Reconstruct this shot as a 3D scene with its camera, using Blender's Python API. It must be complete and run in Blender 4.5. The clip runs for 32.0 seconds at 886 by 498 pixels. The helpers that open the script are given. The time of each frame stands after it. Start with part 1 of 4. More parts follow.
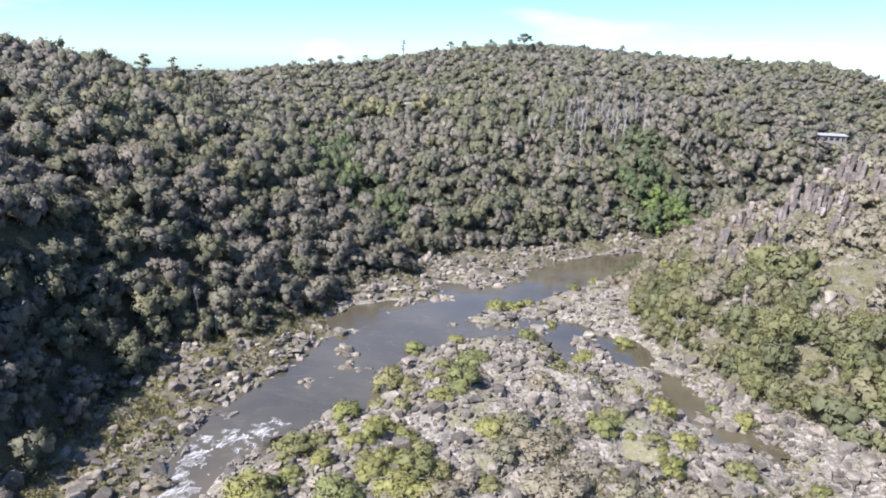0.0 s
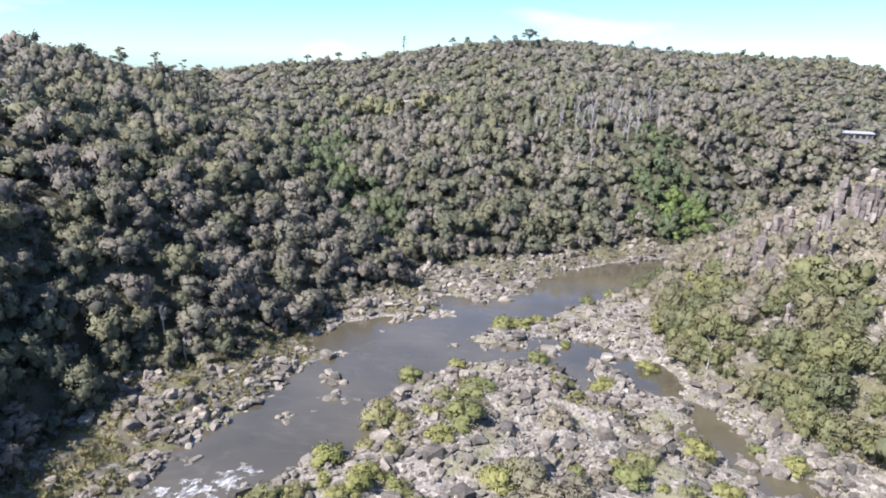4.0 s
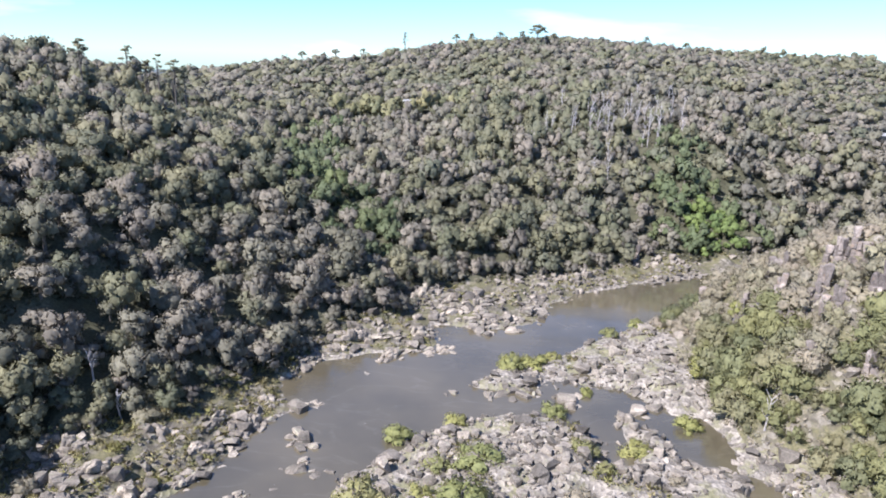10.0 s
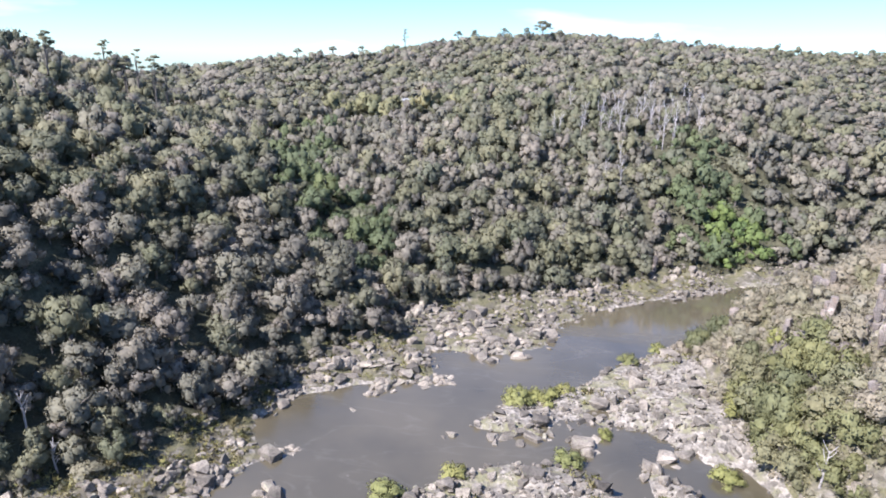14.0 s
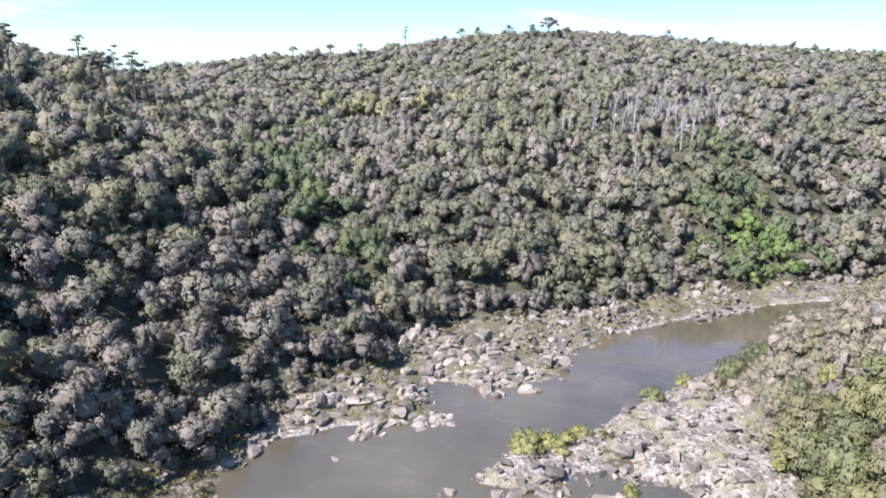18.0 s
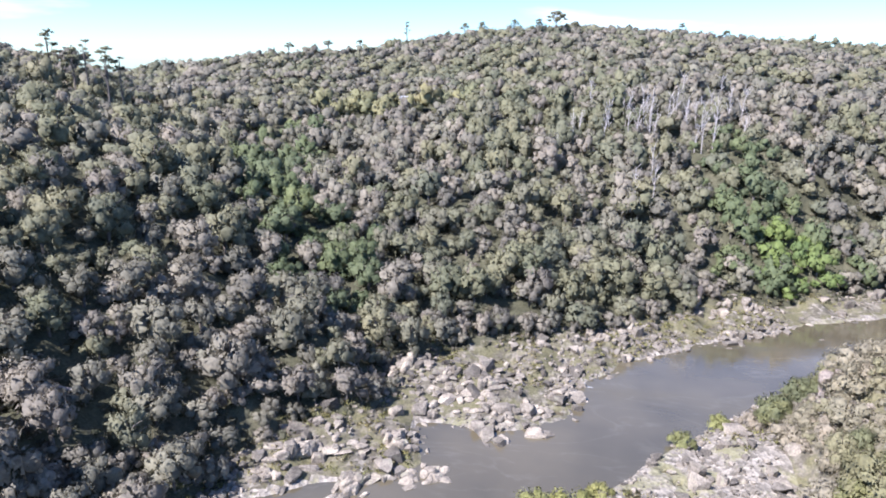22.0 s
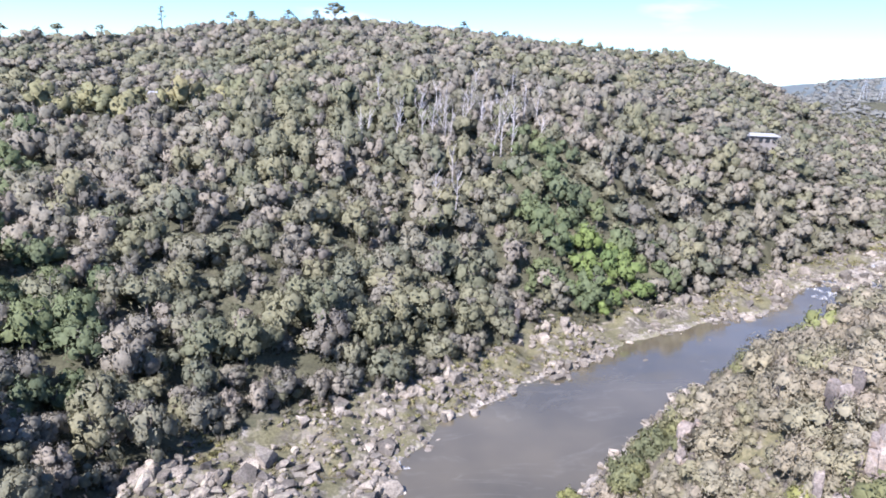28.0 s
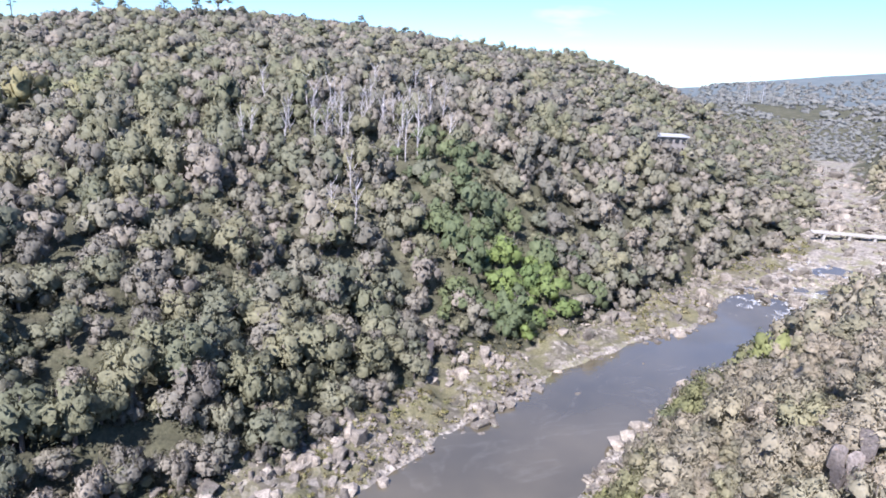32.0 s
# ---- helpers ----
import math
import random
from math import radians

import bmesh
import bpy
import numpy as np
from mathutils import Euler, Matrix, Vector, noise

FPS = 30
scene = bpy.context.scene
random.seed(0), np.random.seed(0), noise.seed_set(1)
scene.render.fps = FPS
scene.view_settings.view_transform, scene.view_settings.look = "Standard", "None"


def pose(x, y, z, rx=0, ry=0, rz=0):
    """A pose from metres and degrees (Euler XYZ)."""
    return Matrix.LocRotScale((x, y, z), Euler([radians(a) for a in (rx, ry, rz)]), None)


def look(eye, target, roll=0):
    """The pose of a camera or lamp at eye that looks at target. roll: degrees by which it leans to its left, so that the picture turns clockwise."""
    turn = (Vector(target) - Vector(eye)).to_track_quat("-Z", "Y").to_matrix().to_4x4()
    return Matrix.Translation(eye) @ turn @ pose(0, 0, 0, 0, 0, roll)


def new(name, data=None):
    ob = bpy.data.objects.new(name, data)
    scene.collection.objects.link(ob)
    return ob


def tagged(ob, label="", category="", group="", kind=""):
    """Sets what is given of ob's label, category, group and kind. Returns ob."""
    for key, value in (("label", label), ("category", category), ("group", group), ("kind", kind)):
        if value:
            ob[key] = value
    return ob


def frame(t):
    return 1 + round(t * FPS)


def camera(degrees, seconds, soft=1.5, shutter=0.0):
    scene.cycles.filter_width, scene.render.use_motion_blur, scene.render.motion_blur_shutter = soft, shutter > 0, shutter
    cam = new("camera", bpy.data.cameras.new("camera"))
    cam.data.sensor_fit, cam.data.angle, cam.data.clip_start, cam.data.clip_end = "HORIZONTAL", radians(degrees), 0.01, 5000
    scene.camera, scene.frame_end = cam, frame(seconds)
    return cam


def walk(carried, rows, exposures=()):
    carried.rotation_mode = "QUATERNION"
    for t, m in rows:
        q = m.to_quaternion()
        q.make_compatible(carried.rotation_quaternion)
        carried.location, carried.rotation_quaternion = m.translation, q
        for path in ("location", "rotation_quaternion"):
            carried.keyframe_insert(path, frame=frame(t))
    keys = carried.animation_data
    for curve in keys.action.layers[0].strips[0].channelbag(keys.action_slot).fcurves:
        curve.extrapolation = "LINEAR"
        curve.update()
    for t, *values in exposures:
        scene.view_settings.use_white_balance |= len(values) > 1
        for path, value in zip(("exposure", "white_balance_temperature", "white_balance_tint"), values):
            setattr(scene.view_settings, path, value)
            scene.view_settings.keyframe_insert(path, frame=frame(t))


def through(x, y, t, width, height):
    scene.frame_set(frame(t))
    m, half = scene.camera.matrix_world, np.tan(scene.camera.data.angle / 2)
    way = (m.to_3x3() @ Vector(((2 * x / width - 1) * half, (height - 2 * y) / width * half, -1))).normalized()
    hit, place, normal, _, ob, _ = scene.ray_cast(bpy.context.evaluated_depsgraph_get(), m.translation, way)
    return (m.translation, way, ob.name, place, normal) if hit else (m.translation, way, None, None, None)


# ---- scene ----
cam = camera(68.0, 32.0, soft=1.85)
PATH = [
    (0, (0.141, -6.769, 64.658), (0.063, -4.852, 64.093), 1.7),
    (2, (0.408, 2.582, 63.341), (0.322, 4.499, 62.776), 1.6),
    (3.5, (0.24, 8.887, 62.307), (0.152, 10.804, 61.743), 1.5),
    (6, (0.543, 19.468, 61.335), (0.447, 21.385, 60.771), 1.4),
    (8, (0.556, 27.881, 60.604), (0.456, 29.798, 60.041), 1.5),
    (10, (0.525, 36.319, 59.873), (0.421, 38.236, 59.311), 1.5),
    (12, (0.468, 44.611, 59.112), (0.36, 46.528, 58.55), 1.5),
    (14, (0.457, 52.928, 58.366), (0.345, 54.844, 57.804), 1.5),
    (16.5, (0.462, 63.271, 57.388), (0.342, 65.187, 56.828), 1.5),
    (18, (0.378, 69.266, 56.999), (0.255, 71.181, 56.438), 1.4),
    (20, (0.717, 77.475, 56.301), (0.585, 79.39, 55.739), 1.3),
    (22, (1.168, 86.098, 55.734), (1.025, 88.011, 55.169), 1.1),
    (22.5, (1.531, 88.243, 55.617), (1.384, 90.156, 55.052), 1.0),
    (23, (1.918, 90.743, 55.698), (1.814, 92.658, 55.132), 1.0),
    (23.5, (2.037, 93.386, 55.381), (2.045, 95.305, 54.818), 1.4),
    (24, (2.071, 95.854, 55.083), (2.149, 97.772, 54.522), 1.6),
    (25, (2.17, 101.317, 54.437), (2.353, 103.229, 53.881), 1.9),
    (26, (2.648, 106.426, 53.896), (2.929, 108.327, 53.344), 2.2),
    (26.5, (2.915, 109.101, 53.631), (3.247, 110.995, 53.081), 2.3),
    (28.5, (4.61, 118.747, 52.709), (5.131, 120.601, 52.169), 2.8),
    (29, (5.369, 121.333, 52.393), (5.934, 123.175, 51.857), 2.9),
    (30, (6.786, 126.376, 51.894), (7.426, 128.195, 51.363), 3.0),
    (31, (8.586, 131.156, 51.365), (9.279, 132.956, 50.836), 3.2),
    (32, (10.247, 135.701, 51.014), (10.995, 137.48, 50.489), 3.3),
]
walk(cam, [(t, look(eye, aim, roll)) for t, eye, aim, roll in PATH], [(0.0, 1.18, 6050, 17), (12.0, 1.32, 5990, 18.5), (20.0, 1.45, 5950, 20), (26.0, 1.5, 5860, 21), (32.0, 1.4, 5850, 22)])


# ---- world, sun and exposure ----
SUN_TO = Vector((-0.53, -0.41, 0.74)).normalized()
world = bpy.data.worlds.new("sky")
scene.world = world
world.use_nodes = True
wn, wl = world.node_tree.nodes, world.node_tree.links
wn.clear()
sky_tex = wn.new("ShaderNodeTexSky")
sky_tex.sky_type = "NISHITA"
sky_tex.sun_disc = False
sky_tex.sun_elevation = math.asin(SUN_TO.z)
sky_tex.sun_rotation = math.atan2(SUN_TO.x, SUN_TO.y)
sky_tex.air_density = 1.0
sky_tex.dust_density = 0.0
sky_tex.ozone_density = 3.0
w_bg = wn.new("ShaderNodeBackground")
w_bg.inputs["Strength"].default_value = 0.095
w_out = wn.new("ShaderNodeOutputWorld")
# fair-weather cloud, thicker towards the horizon
w_dir = wn.new("ShaderNodeTexCoord").outputs["Generated"]
w_map = wn.new("ShaderNodeMapping")
w_map.inputs["Scale"].default_value = (1.0, 1.0, 5.0)
w_map.inputs["Location"].default_value = (0.35, 0.1, 0.0)
wl.new(w_dir, w_map.inputs[0])
w_noise = wn.new("ShaderNodeTexNoise")
w_noise.inputs["Scale"].default_value, w_noise.inputs["Detail"].default_value = 2.6, 6
wl.new(w_map.outputs[0], w_noise.inputs["Vector"])
w_ramp = wn.new("ShaderNodeValToRGB")
w_ramp.color_ramp.elements[0].position, w_ramp.color_ramp.elements[1].position = 0.57, 0.78
wl.new(w_noise.outputs["Fac"], w_ramp.inputs[0])
w_mix = wn.new("ShaderNodeMix")
w_mix.data_type = "RGBA"
wl.new(w_ramp.outputs[0], w_mix.inputs[0])
w_tint = wn.new("ShaderNodeMix")
w_tint.data_type, w_tint.blend_type = "RGBA", "MULTIPLY"
w_tint.inputs[0].default_value = 1.0
w_tint.inputs[7].default_value = (0.60, 0.79, 0.96, 1)
# clear pale blue towards the horizon
w_sep = wn.new("ShaderNodeSeparateXYZ")
wl.new(w_dir, w_sep.inputs[0])
w_low = wn.new("ShaderNodeValToRGB")
w_low.color_ramp.elements[0].position, w_low.color_ramp.elements[0].color = 0.0, (0.86, 0.95, 1.0, 1)
w_low.color_ramp.elements[1].position, w_low.color_ramp.elements[1].color = 0.30, (1, 1, 1, 1)
wl.new(w_sep.outputs[2], w_low.inputs[0])
w_air = wn.new("ShaderNodeMix")
w_air.data_type, w_air.blend_type = "RGBA", "MULTIPLY"
w_air.inputs[0].default_value = 1.0
wl.new(sky_tex.outputs[0], w_air.inputs[6])
wl.new(w_low.outputs[0], w_air.inputs[7])
wl.new(w_air.outputs[2], w_tint.inputs[6])
wl.new(w_tint.outputs[2], w_mix.inputs[6])
w_mix.inputs[7].default_value = (6.5, 6.6, 6.8, 1)
wl.new(w_mix.outputs[2], w_bg.inputs[0])
wl.new(w_bg.outputs[0], w_out.inputs[0])
sun_data = bpy.data.lights.new("sun", "SUN")
sun_data.energy = 4.9
sun_data.angle = radians(0.53)
sun_data.color = (1.0, 0.955, 0.88)
sun = new("sun", sun_data)
sun.matrix_world = look((0, 0, 400), Vector((0, 0, 400)) - SUN_TO)


# ---- materials ----
def material(name, rough=0.8, spec=0.3):
    m = bpy.data.materials.new(name)
    m.use_nodes = True
    b = m.node_tree.nodes["Principled BSDF"]
    b.inputs["Roughness"].default_value = rough
    b.inputs["Specular IOR Level"].default_value = spec
    return m, m.node_tree.nodes, m.node_tree.links, b


def ramp(nodes, links, fac, stops):
    r = nodes.new("ShaderNodeValToRGB")
    while len(r.color_ramp.elements) < len(stops):
        r.color_ramp.elements.new(0.5)
    for e, (p, c) in zip(r.color_ramp.elements, stops):
        e.position, e.color = p, (*c, 1)
    links.new(fac, r.inputs[0])
    return r.outputs[0]


def tex_noise(nodes, links, scale, detail=4, rough=0.55, vec=None):
    n = nodes.new("ShaderNodeTexNoise")
    n.inputs["Scale"].default_value, n.inputs["Detail"].default_value, n.inputs["Roughness"].default_value = scale, detail, rough
    if vec:
        links.new(vec, n.inputs["Vector"])
    return n.outputs["Fac"]


def mixed(nodes, links, fac, a, b, mode="MIX"):
    m = nodes.new("ShaderNodeMix")
    m.data_type, m.blend_type = "RGBA", mode
    for sock, v in ((m.inputs[0], fac), (m.inputs[6], a), (m.inputs[7], b)):
        if isinstance(v, (int, float)):
            sock.default_value = v
        elif isinstance(v, tuple):
            sock.default_value = (*v, 1)
        else:
            links.new(v, sock)
    return m.outputs[2]


def bump(nodes, links, height, bsdf, strength=0.5, dist=0.1):
    b = nodes.new("ShaderNodeBump")
    b.inputs["Strength"].default_value, b.inputs["Distance"].default_value = strength, dist
    links.new(height, b.inputs["Height"])
    links.new(b.outputs[0], bsdf.inputs["Normal"])


def place(nodes):
    return nodes.new("ShaderNodeNewGeometry").outputs["Position"]


def leaf_material(name, tones, through=0.26):
    """Foliage whose hue changes from plant to plant and from spray to spray."""
    m, n, l, b = material(name, 0.7, 0.2)
    pos = place(n)
    plant = n.new("ShaderNodeAttribute")
    plant.attribute_name = "plant"
    own = n.new("ShaderNodeObjectInfo").outputs["Random"]
    both, wrap = n.new("ShaderNodeMath"), n.new("ShaderNodeMath")
    both.operation, wrap.operation = "ADD", "FRACT"
    l.new(plant.outputs["Fac"], both.inputs[0])
    l.new(own, both.inputs[1])
    l.new(both.outputs[0], wrap.inputs[0])
    k = len(tones) - 1
    base = ramp(n, l, wrap.outputs[0], [(i / k, c) for i, c in enumerate(tones)])
    fine = tex_noise(n, l, 1.3, 4, 0.65, pos)
    tint = ramp(n, l, fine, [(0.3, (0.70, 0.70, 0.69)), (0.7, (1.30, 1.28, 1.24))])
    col = mixed(n, l, 1.0, base, tint, "MULTIPLY")
    l.new(col, b.inputs["Base Color"])
    bump(n, l, tex_noise(n, l, 2.6, 4, 0.7, pos), b, 0.35, 0.3)
    tr = n.new("ShaderNodeBsdfTranslucent")
    l.new(col, tr.inputs[0])
    mx = n.new("ShaderNodeMixShader")
    mx.inputs[0].default_value = through
    out = n["Material Output"]
    l.new(b.outputs[0], mx.inputs[1])
    l.new(tr.outputs[0], mx.inputs[2])
    l.new(mx.outputs[0], out.inputs[0])
    return m


def rock_material(name, tones, lichen=(0.30, 0.30, 0.22)):
    m, n, l, b = material(name, 0.85, 0.25)
    pos = place(n)
    a = tex_noise(n, l, 0.35, 6, 0.6, pos)
    f = tex_noise(n, l, 4.0, 5, 0.65, pos)
    col = ramp(n, l, a, [(0.3, tones[0]), (0.5, tones[1]), (0.68, tones[2])])
    spot = ramp(n, l, f, [(0.36, (0.55, 0.54, 0.53)), (0.6, (1.1, 1.08, 1.06))])
    col = mixed(n, l, 1.0, col, spot, "MULTIPLY")
    li = ramp(n, l, tex_noise(n, l, 0.9, 5, 0.7, pos), [(0.56, (0, 0, 0)), (0.66, (0.6, 0.6, 0.6))])
    col = mixed(n, l, li, col, lichen)
    ob_rand = n.new("ShaderNodeObjectInfo").outputs["Random"]
    col = mixed(n, l, 1.0, col, ramp(n, l, ob_rand, [(0, (0.66, 0.66, 0.66)), (1, (1.03, 1.02, 1.0))]), "MULTIPLY")
    isl = n.new("ShaderNodeNewGeometry").outputs["Random Per Island"]
    col = mixed(n, l, 1.0, col, ramp(n, l, isl, [(0, (0.48, 0.48, 0.49)), (0.5, (0.98, 0.97, 0.95)), (1, (1.32, 1.29, 1.25))]), "MULTIPLY")
    l.new(col, b.inputs["Base Color"])
    bump(n, l, f, b, 0.6, 0.12)
    return m


def plain_material(name, c, rough=0.7, var=0.25, scale=2.0, metal=0.0):
    m, n, l, b = material(name, rough)
    f = tex_noise(n, l, scale, 5, 0.6, place(n))
    lo, hi = tuple(x * (1 - var) for x in c), tuple(min(1, x * (1 + var)) for x in c)
    l.new(ramp(n, l, f, [(0.3, lo), (0.7, hi)]), b.inputs["Base Color"])
    b.inputs["Metallic"].default_value = metal
    bump(n, l, f, b, 0.2, 0.03)
    return m


SHEOAK = leaf_material("she_oak_foliage", [(0.189, 0.176, 0.140), (0.231, 0.208, 0.170), (0.146, 0.142, 0.114), (0.201, 0.193, 0.146), (0.242, 0.214, 0.175), (0.164, 0.151, 0.128), (0.178, 0.179, 0.119), (0.136, 0.129, 0.109), (0.214, 0.199, 0.161)])
EUCALYPT = leaf_material("eucalypt_foliage", [(0.129, 0.138, 0.089), (0.182, 0.178, 0.112), (0.125, 0.134, 0.095), (0.196, 0.187, 0.119), (0.154, 0.157, 0.098)])
# undergrowth: tones darkened to hold the shade between the trees
SHADED_UNDERLEAF = leaf_material("shaded_undergrowth_foliage", [(0.085, 0.084, 0.055), (0.120, 0.112, 0.078), (0.075, 0.080, 0.050), (0.140, 0.128, 0.090)])
LUSH = leaf_material("gully_foliage", [(0.090, 0.115, 0.062), (0.120, 0.146, 0.072), (0.102, 0.124, 0.072), (0.138, 0.162, 0.074)])
BRIGHT = leaf_material("bright_gully_foliage", [(0.102, 0.145, 0.055), (0.150, 0.195, 0.060), (0.112, 0.152, 0.060)])
GARDEN = leaf_material("yellow_olive_foliage", [(0.175, 0.176, 0.100), (0.225, 0.214, 0.112), (0.155, 0.165, 0.098), (0.250, 0.228, 0.120)])
GOLD = leaf_material("willow_foliage", [(0.222, 0.230, 0.082), (0.270, 0.264, 0.102), (0.185, 0.202, 0.084), (0.255, 0.240, 0.118)])
SHRUB = leaf_material("shrub_foliage", [(0.262, 0.235, 0.172), (0.315, 0.276, 0.212), (0.225, 0.214, 0.146), (0.298, 0.258, 0.200), (0.245, 0.234, 0.142), (0.275, 0.250, 0.200)], 0.3)
SPURLEAF = leaf_material("spur_foliage", [(0.155, 0.163, 0.080), (0.198, 0.197, 0.092), (0.126, 0.138, 0.076), (0.208, 0.194, 0.112)])
# far trees: aerial haze is mixed into these pale grey tones
HAZED_LEAF = leaf_material("hazed_distant_foliage", [(0.172, 0.182, 0.170), (0.205, 0.208, 0.192), (0.188, 0.190, 0.182)])
ROCK = rock_material("river_rock", [(0.122, 0.110, 0.094), (0.232, 0.210, 0.181), (0.345, 0.312, 0.268)])
PEBBLE = rock_material("river_stone", [(0.150, 0.135, 0.115), (0.285, 0.258, 0.222), (0.430, 0.390, 0.335)])
CLIFF = rock_material("cliff_rock", [(0.135, 0.120, 0.112), (0.225, 0.201, 0.187), (0.335, 0.303, 0.283)], (0.27, 0.20, 0.145))
BARK = plain_material("bark", (0.13, 0.115, 0.10), 0.9, 0.35, 3.0)
PALE_BARK = plain_material("pale_dead_wood", (0.36, 0.335, 0.325), 0.85, 0.25, 2.0)
ROOF = plain_material("pale_metal_roof", (0.33, 0.33, 0.325), 0.45, 0.1, 1.0)
RENDERED = plain_material("rendered_wall", (0.22, 0.20, 0.18), 0.8, 0.1, 1.0)
DARK_GLASS = plain_material("window_glass", (0.03, 0.035, 0.04), 0.1, 0.2, 1.0)
STEEL = plain_material("galvanised_steel", (0.45, 0.46, 0.47), 0.5, 0.1, 1.0, 0.6)
CONCRETE = plain_material("pale_concrete", (0.33, 0.32, 0.30), 0.85, 0.15, 1.2)
FOAM = plain_material("white_water_foam", (0.6, 0.6, 0.59), 0.8, 0.2, 1.5)
fn, fl = FOAM.node_tree.nodes, FOAM.node_tree.links
f_map = fn.new("ShaderNodeMapping")
f_map.vector_type = "TEXTURE"
f_map.inputs["Rotation"].default_value[2] = math.atan2(0.8, 0.6)
f_map.inputs["Scale"].default_value = (1.7, 0.75, 1.0)
fl.new(place(fn), f_map.inputs[0])
f_fac = ramp(fn, fl, tex_noise(fn, fl, 0.75, 7, 0.74, f_map.outputs[0]), [(0.42, (0, 0, 0)), (0.70, (0.85, 0.85, 0.85))])
f_mix, f_clear = fn.new("ShaderNodeMixShader"), fn.new("ShaderNodeBsdfTransparent")
fl.new(f_fac, f_mix.inputs[0])
fl.new(f_clear.outputs[0], f_mix.inputs[1])
fl.new(fn["Principled BSDF"].outputs[0], f_mix.inputs[2])
fl.new(f_mix.outputs[0], fn["Material Output"].inputs[0])
GRASS = leaf_material("dry_grass_blades", [(0.275, 0.260, 0.105), (0.215, 0.220, 0.085), (0.305, 0.270, 0.145), (0.250, 0.222, 0.110)])

# forest floor: leaf litter, bare earth, stone
FLOOR, n, l, b = material("forest_floor", 0.95, 0.1)
p = place(n)
col = ramp(n, l, tex_noise(n, l, 0.12, 6, 0.65, p), [(0.32, (0.05, 0.05, 0.034)), (0.5, (0.078, 0.078, 0.05)), (0.70, (0.13, 0.122, 0.085))])
f = tex_noise(n, l, 2.2, 5, 0.7, p)
col = mixed(n, l, 1.0, col, ramp(n, l, f, [(0.3, (0.6, 0.6, 0.6)), (0.7, (1.3, 1.28, 1.25))]), "MULTIPLY")
l.new(col, b.inputs["Base Color"])
bump(n, l, f, b, 0.7, 0.25)

# river bank: bedrock, gravel and dry grass
BANK, n, l, b = material("rocky_river_bank", 0.9, 0.2)
p = place(n)
v = n.new("ShaderNodeTexVoronoi")
v.inputs["Scale"].default_value = 1.3
l.new(p, v.inputs["Vector"])
sep = n.new("ShaderNodeSeparateColor")
l.new(v.outputs["Color"], sep.inputs[0])
col = ramp(n, l, sep.outputs[0], [(0.0, (0.130, 0.118, 0.101)), (0.5, (0.230, 0.209, 0.180)), (1.0, (0.345, 0.314, 0.273))])
f = tex_noise(n, l, 3.0, 5, 0.7, p)
col = mixed(n, l, 1.0, col, ramp(n, l, f, [(0.3, (0.55, 0.55, 0.55)), (0.65, (1.15, 1.13, 1.1))]), "MULTIPLY")
g = ramp(n, l, tex_noise(n, l, 0.16, 5, 0.65, p), [(0.50, (0, 0, 0)), (0.60, (0.85, 0.85, 0.85))])
col = mixed(n, l, g, col, mixed(n, l, f, (0.12, 0.122, 0.06), (0.22, 0.203, 0.125)))
l.new(col, b.inputs["Base Color"])
bump(n, l, v.outputs["Distance"], b, 0.8, 0.3)

# spur: pale stony soil, dry grass and rubble
SPURSOIL, n, l, b = material("stony_spur_soil", 0.95, 0.1)
p = place(n)
v = n.new("ShaderNodeTexVoronoi")
v.inputs["Scale"].default_value = 1.1
l.new(p, v.inputs["Vector"])
sep = n.new("ShaderNodeSeparateColor")
l.new(v.outputs["Color"], sep.inputs[0])
col = ramp(n, l, sep.outputs[0], [(0.0, (0.095, 0.086, 0.066)), (0.6, (0.150, 0.136, 0.108)), (1.0, (0.27, 0.248, 0.212))])
f = tex_noise(n, l, 2.6, 5, 0.7, p)
g = ramp(n, l, tex_noise(n, l, 0.22, 5, 0.65, p), [(0.44, (0, 0, 0)), (0.56, (0.9, 0.9, 0.9))])
col = mixed(n, l, g, col, mixed(n, l, f, (0.100, 0.100, 0.052), (0.175, 0.160, 0.095)))
col = mixed(n, l, 1.0, col, ramp(n, l, f, [(0.3, (0.6, 0.6, 0.6)), (0.7, (1.2, 1.18, 1.15))]), "MULTIPLY")
l.new(col, b.inputs["Base Color"])
bump(n, l, f, b, 0.7, 0.25)

# distant country: wooded hills with pale paddocks, blue haze painted into the colour
COUNTRY, n, l, b = material("hazed_country", 0.95, 0.1)
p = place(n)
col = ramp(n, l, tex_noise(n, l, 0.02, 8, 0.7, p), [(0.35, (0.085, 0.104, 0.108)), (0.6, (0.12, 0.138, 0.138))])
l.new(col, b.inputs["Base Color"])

# river water: brown, smooth, with faint current lines
WATER, n, l, b = material("brown_river_water", 0.07, 0.5)
b.inputs["IOR"].default_value = 1.88
p = place(n)
col = ramp(n, l, tex_noise(n, l, 0.045, 4, 0.5, p), [(0.35, (0.066, 0.057, 0.037)), (0.65, (0.104, 0.088, 0.057))])
mp = n.new("ShaderNodeMapping")
mp.inputs["Rotation"].default_value[2] = radians(-40)
mp.inputs["Scale"].default_value = (0.35, 1.4, 1)
l.new(p, mp.inputs[0])
rip = tex_noise(n, l, 0.9, 5, 0.6, mp.outputs[0])
mw = n.new("ShaderNodeMapping")
mw.inputs["Rotation"].default_value[2] = radians(-40)
mw.inputs["Scale"].default_value = (0.45, 1.2, 1)
l.new(p, mw.inputs[0])
swirl = tex_noise(n, l, 0.085, 3, 0.5, mw.outputs[0])
